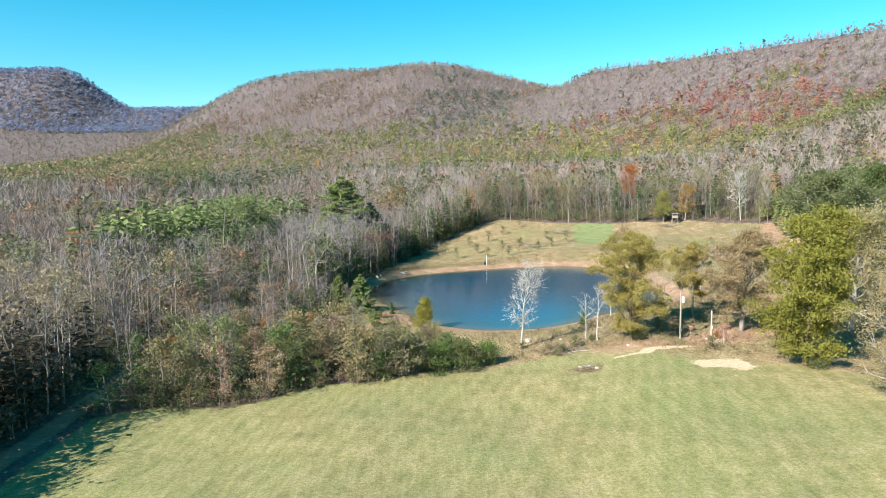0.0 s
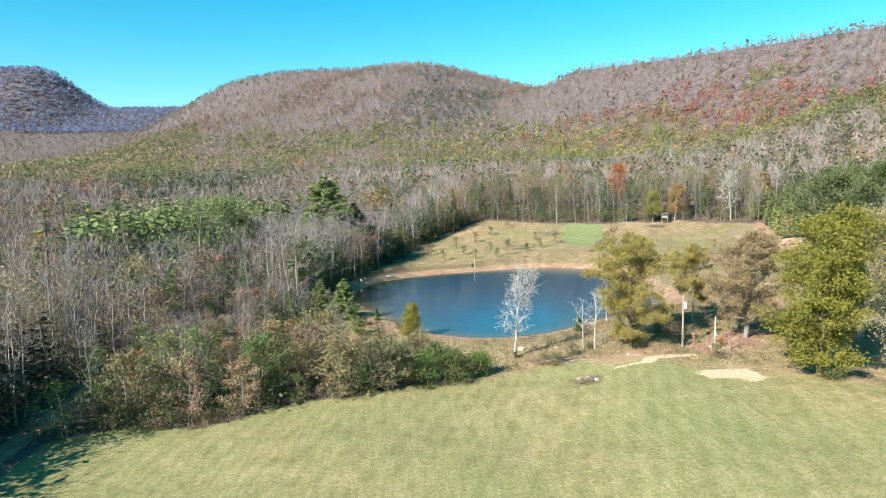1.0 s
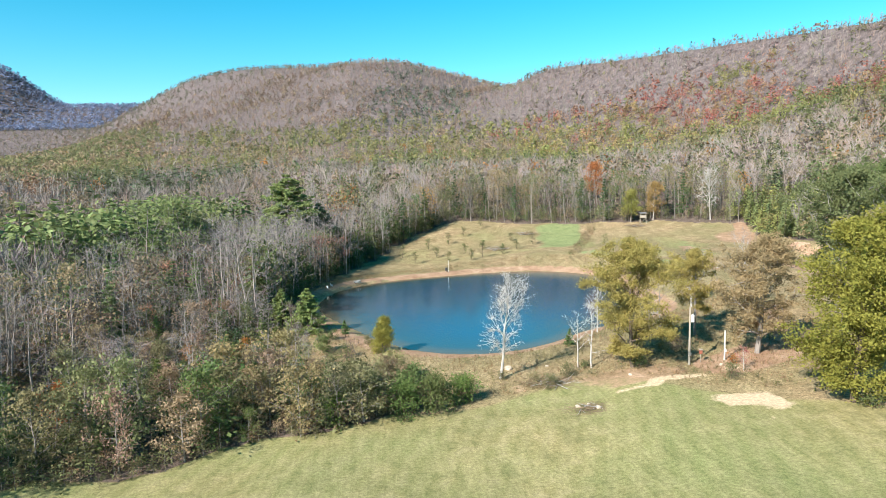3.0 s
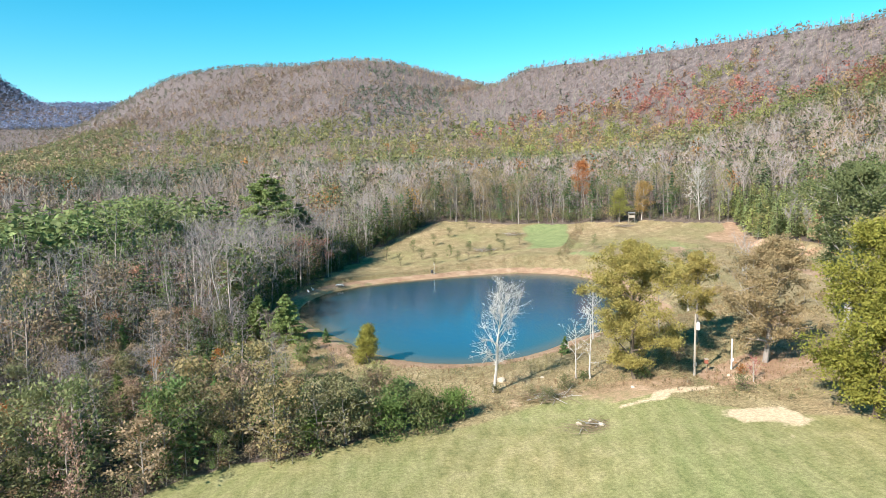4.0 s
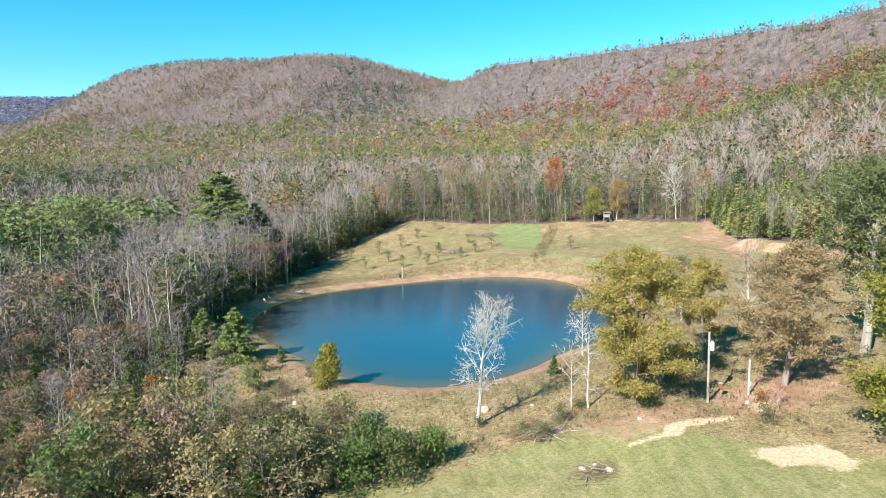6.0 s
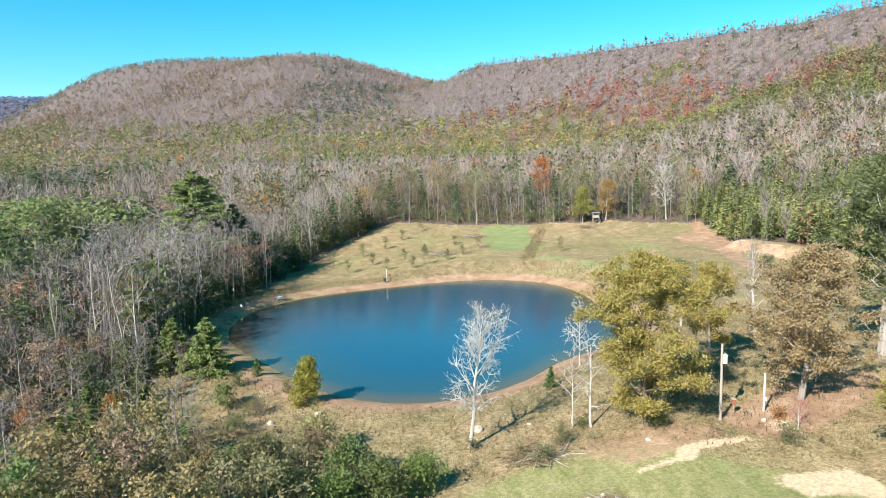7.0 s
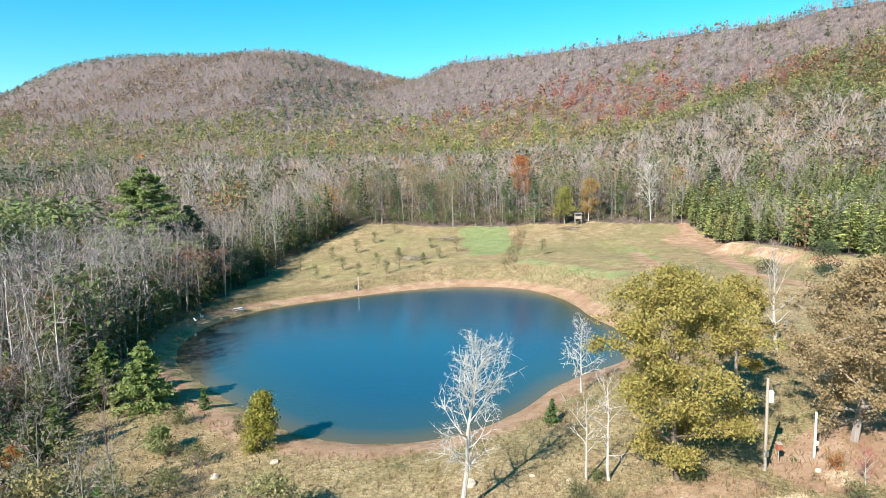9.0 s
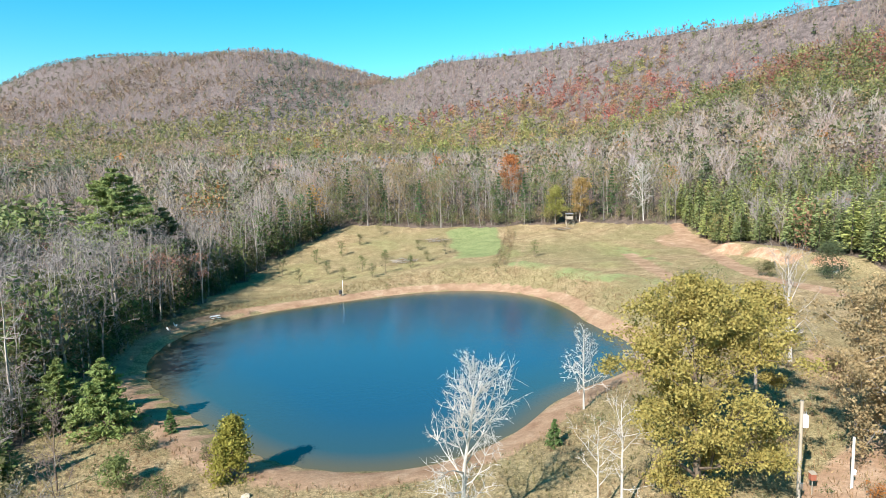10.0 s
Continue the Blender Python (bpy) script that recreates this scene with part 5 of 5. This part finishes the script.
for k, (px, py, s) in enumerate(((18.9, 109.2, 0.75), (24.5, 108.3, 0.28), (27.0, 106.0, 0.25), (1.9, 119.6, 0.45), (-3.6, 118.5, 0.5), (24.0, 91.6, 0.4), (26.2, 90.6, 0.42), (25.4, 92.0, 0.3), (33.5, 99.0, 0.3), (46.2, 98.8, 0.35))):
    rock(px, py, s, 50 + k)

# bushes and saplings
BUSHES = [(7.0, 95.6, 4.2, 5.6, GREEN), (3.0, 94.6, 4.0, 5.0, (0.10, 0.15, 0.045)), (10.6, 97.6, 3.2, 4.0, (0.12, 0.18, 0.05)), (-1.5, 93.5, 4.5, 5.0, OLIVE), (2.0, 107.8, 3.7, 6.0, (0.27, 0.255, 0.115)),
          (-5.5, 92.0, 3.2, 3.6, (0.14, 0.19, 0.05)), (4.0, 101.5, 3.8, 4.6, (0.12, 0.165, 0.06)), (-3.5, 100.5, 5.0, 5.0, OLIVE), (29.0, 104.6, 0.9, 1.5, GREEN), (35.6, 100.9, 1.3, 2.6, GREEN), (17.2, 104.6, 0.8, 1.3, OLIVE),
          (44.5, 93.3, 1.8, 2.0, OLIVE), (52.6, 80.2, 1.0, 3.0, GREEN), (22.5, 99.0, 1.4, 2.6, OLIVE), (47.5, 98.5, 0.9, 1.2, RUST), (114.5, 166.5, 6.5, 6.5, (0.075, 0.095, 0.05)), (105, 174.0, 2.6, 4.0, OLIVE),
          (-8.5, 133.0, 1.6, 2.2, GREEN), (-2.0, 128.5, 1.3, 1.6, OLIVE), (-9.5, 125.5, 2.4, 3.2, (0.17, 0.19, 0.07)), (-5.5, 121.5, 1.8, 2.8, GREEN), (25.6, 101.8, 1.6, 2.6, OLIVE), (20.8, 101.0, 1.2, 2.2, (0.2, 0.17, 0.09)), (-7.5, 117.0, 1.8, 3.0, (0.2, 0.2, 0.085)), (-11.0, 112.0, 2.0, 3.4, OLIVE), (36.5, 108.5, 1.2, 2.2, TAN), (41.0, 106.0, 2.0, 3.0, OLIVE), (44.0, 108.0, 1.6, 2.4, TAN)]
for k, (px, py, h, w, c) in enumerate(BUSHES):
    b = tree("bush", broadleaf(400 + k, h, w * 0.5, 0.03, 15, 4, 0, int(260 * w * math.sqrt(h)), 0.15 if h > 2 else 0.09, 0.11 * w, 0.012, "round", 0.35, 3), px, py, c, BROWN,
             ("thick green shrub" if c[1] > 1.15 * c[0] else "olive brown shrub") + (" at the mown field's edge" if py < 103 else " in the dry grass"), "bush", group="shrubs")
SAPLINGS = [(26.2, 261, 3.4), (12, 233, 3.0), (20, 243, 2.6), (29.2, 239.2, 3.2), (30.2, 227, 2.6), (34.5, 231.5, 3.6), (42, 235, 2.4), (48, 240, 2.2), (55.8, 248.6, 3.6), (76, 228.1, 3.2), (41.8, 280, 3.4), (33, 270, 2.8), (18, 254, 3.2), (49.5, 258, 2.4), (8, 246, 3.2), (38, 252, 2.0), (23, 231, 2.4)]
for k, (px, py, h) in enumerate(SAPLINGS):
    tree("sapling", broadleaf(440 + k, 1.25 * h, 0.42 * h, 0.15, 10, 4, 0, 420, 0.13, 0.3, 0.014, "round", 0.5, 3), px, py, OLIVE if k % 3 else GREEN, BROWN, "young olive leaved sapling on the far meadow", "sapling", group="saplings on the meadow")
for px, py, h, seed in ((49.3, 131.5, 4.5, 71), (47.0, 104.5, 0, 0), (-4.0, 112.0, 4.5, 72), (-12.5, 119.0, 6.0, 73), (-15.0, 127.0, 8.0, 74)):
    if h:
        tree("bare_sapling", bare(seed, h, h * 0.3, 0.2, 12, 5, 4, 0.011, "vase", 0.7), px, py, (0.12, 0.09, 0.085), BROWN, "thin leafless sapling with reddish twigs", "sapling", True)
tree("pine_tree", conifer(91, 16, 5.5, 0.1, 16, 7, 16, 0.4), -56.5, 50.5, PINE, BROWN, "dark pine beside the farm track")
tree("leafy_tree", broadleaf(92, 14, 5.5, 0.1, 20, 5, 0, 2500, 0.3, 0.8), -51.0, 45.0, OLIVE, GREY, "broad olive tree beside the farm track")


tree("bare_sapling", bare(75, 2.6, 1.0, 0.3, 14, 5, 4, 0.012, "vase", 0.6), 47.3, 95.4, (0.3, 0.1, 0.09), PALE, "small sapling with red twigs at the field edge", "sapling", True)
# ---- dry grass and weeds ---------------------------------------------------
def tufts(name, label, x, y, tall, col, rng, blades=5):
    n = len(x)
    h = rng.uniform(*tall, n)[:, None]
    px, py = np.repeat(x[:, None], blades, 1), np.repeat(y[:, None], blades, 1)
    px, py = px + rng.normal(0, 0.16, px.shape), py + rng.normal(0, 0.16, px.shape)
    pz = np.repeat(ground_z(x, y)[:, None], blades, 1) - 0.05
    lean = rng.normal(0, 0.3, (n, blades, 2)) * h[..., None]
    hh = h * rng.uniform(0.6, 1.2, px.shape)
    segs = np.stack([px, py, pz, px + lean[..., 0], py + lean[..., 1], pz + hh, 0 * px + 0.05, 0 * px + 0.012], -1).reshape(-1, 8)
    co, q = slivers(segs, rng)
    tint = np.repeat(col, blades, 0) * rng.uniform(0.75, 1.25, (n * blades, 1))
    return tagged(new(name, quads_mesh(name, co, q, [LEAF], tint=tint)), label, "grass", kind="stuff")


def rough(x, y):
    d = from_shore(x, y)
    mown = y - 0.12 * np.clip(x - 12, 0, 20) + 0.95 * np.clip(x - 33, 0, 60) < 98
    far_side = (y > 200) | (x > 70)
    strip = np.abs((x - 73) - 0.46 * (y - 243)) < 2.2
    return ~in_wood(x, y) & (d > 4.6) & ~mown & (~far_side | (d < 13) | strip & (y < 275))


x, y = scatter(rng, -20, 100, 90, 278, 0.85, rough)
tone = np.array([(0.37, 0.275, 0.15), (0.31, 0.21, 0.115), (0.35, 0.29, 0.15), (0.25, 0.22, 0.10)])
pick = np.clip((value_noise(x, y, 7, 51) * 4 + rng.uniform(-0.9, 0.9, len(x))).astype(int), 0, 3)
tufts("dry_grass", "tawny dry grass tufts round the pond", x, y, (0.2, 0.55), tone[pick] * 0.72, rng)
x, y = scatter(rng, -20, 100, 90, 278, 2.6, lambda x, y: rough(x, y) & (value_noise(x, y, 9, 52) > 0.45))
col = np.array([OLIVE, TAN, (0.22, 0.14, 0.085), GREEN])[rng.integers(0, 4, len(x))] * rng.uniform(0.8, 1.2, (len(x), 1))
plant("weeds", "low olive and russet weeds in the dry grass", x, y, np.zeros(len(x), int), col, BRUSH, rng, (0.4, 1.1), (1.0, 1.9))
x, y = scatter(rng, 60, 86, 216, 266, 1.6, lambda x, y: np.abs((x - 73) - 0.46 * (y - 243)) < 2.0)
col = np.array([(0.24, 0.17, 0.1), TAN, OLIVE, (0.2, 0.13, 0.08)])[rng.integers(0, 4, len(x))] * rng.uniform(0.75, 1.1, (len(x), 1))
plant("weeds", "strip of tall brown weeds between two meadow plots", x, y, np.zeros(len(x), int), col, BRUSH, rng, (0.6, 1.5), (1.0, 1.6), MID_LEAF)
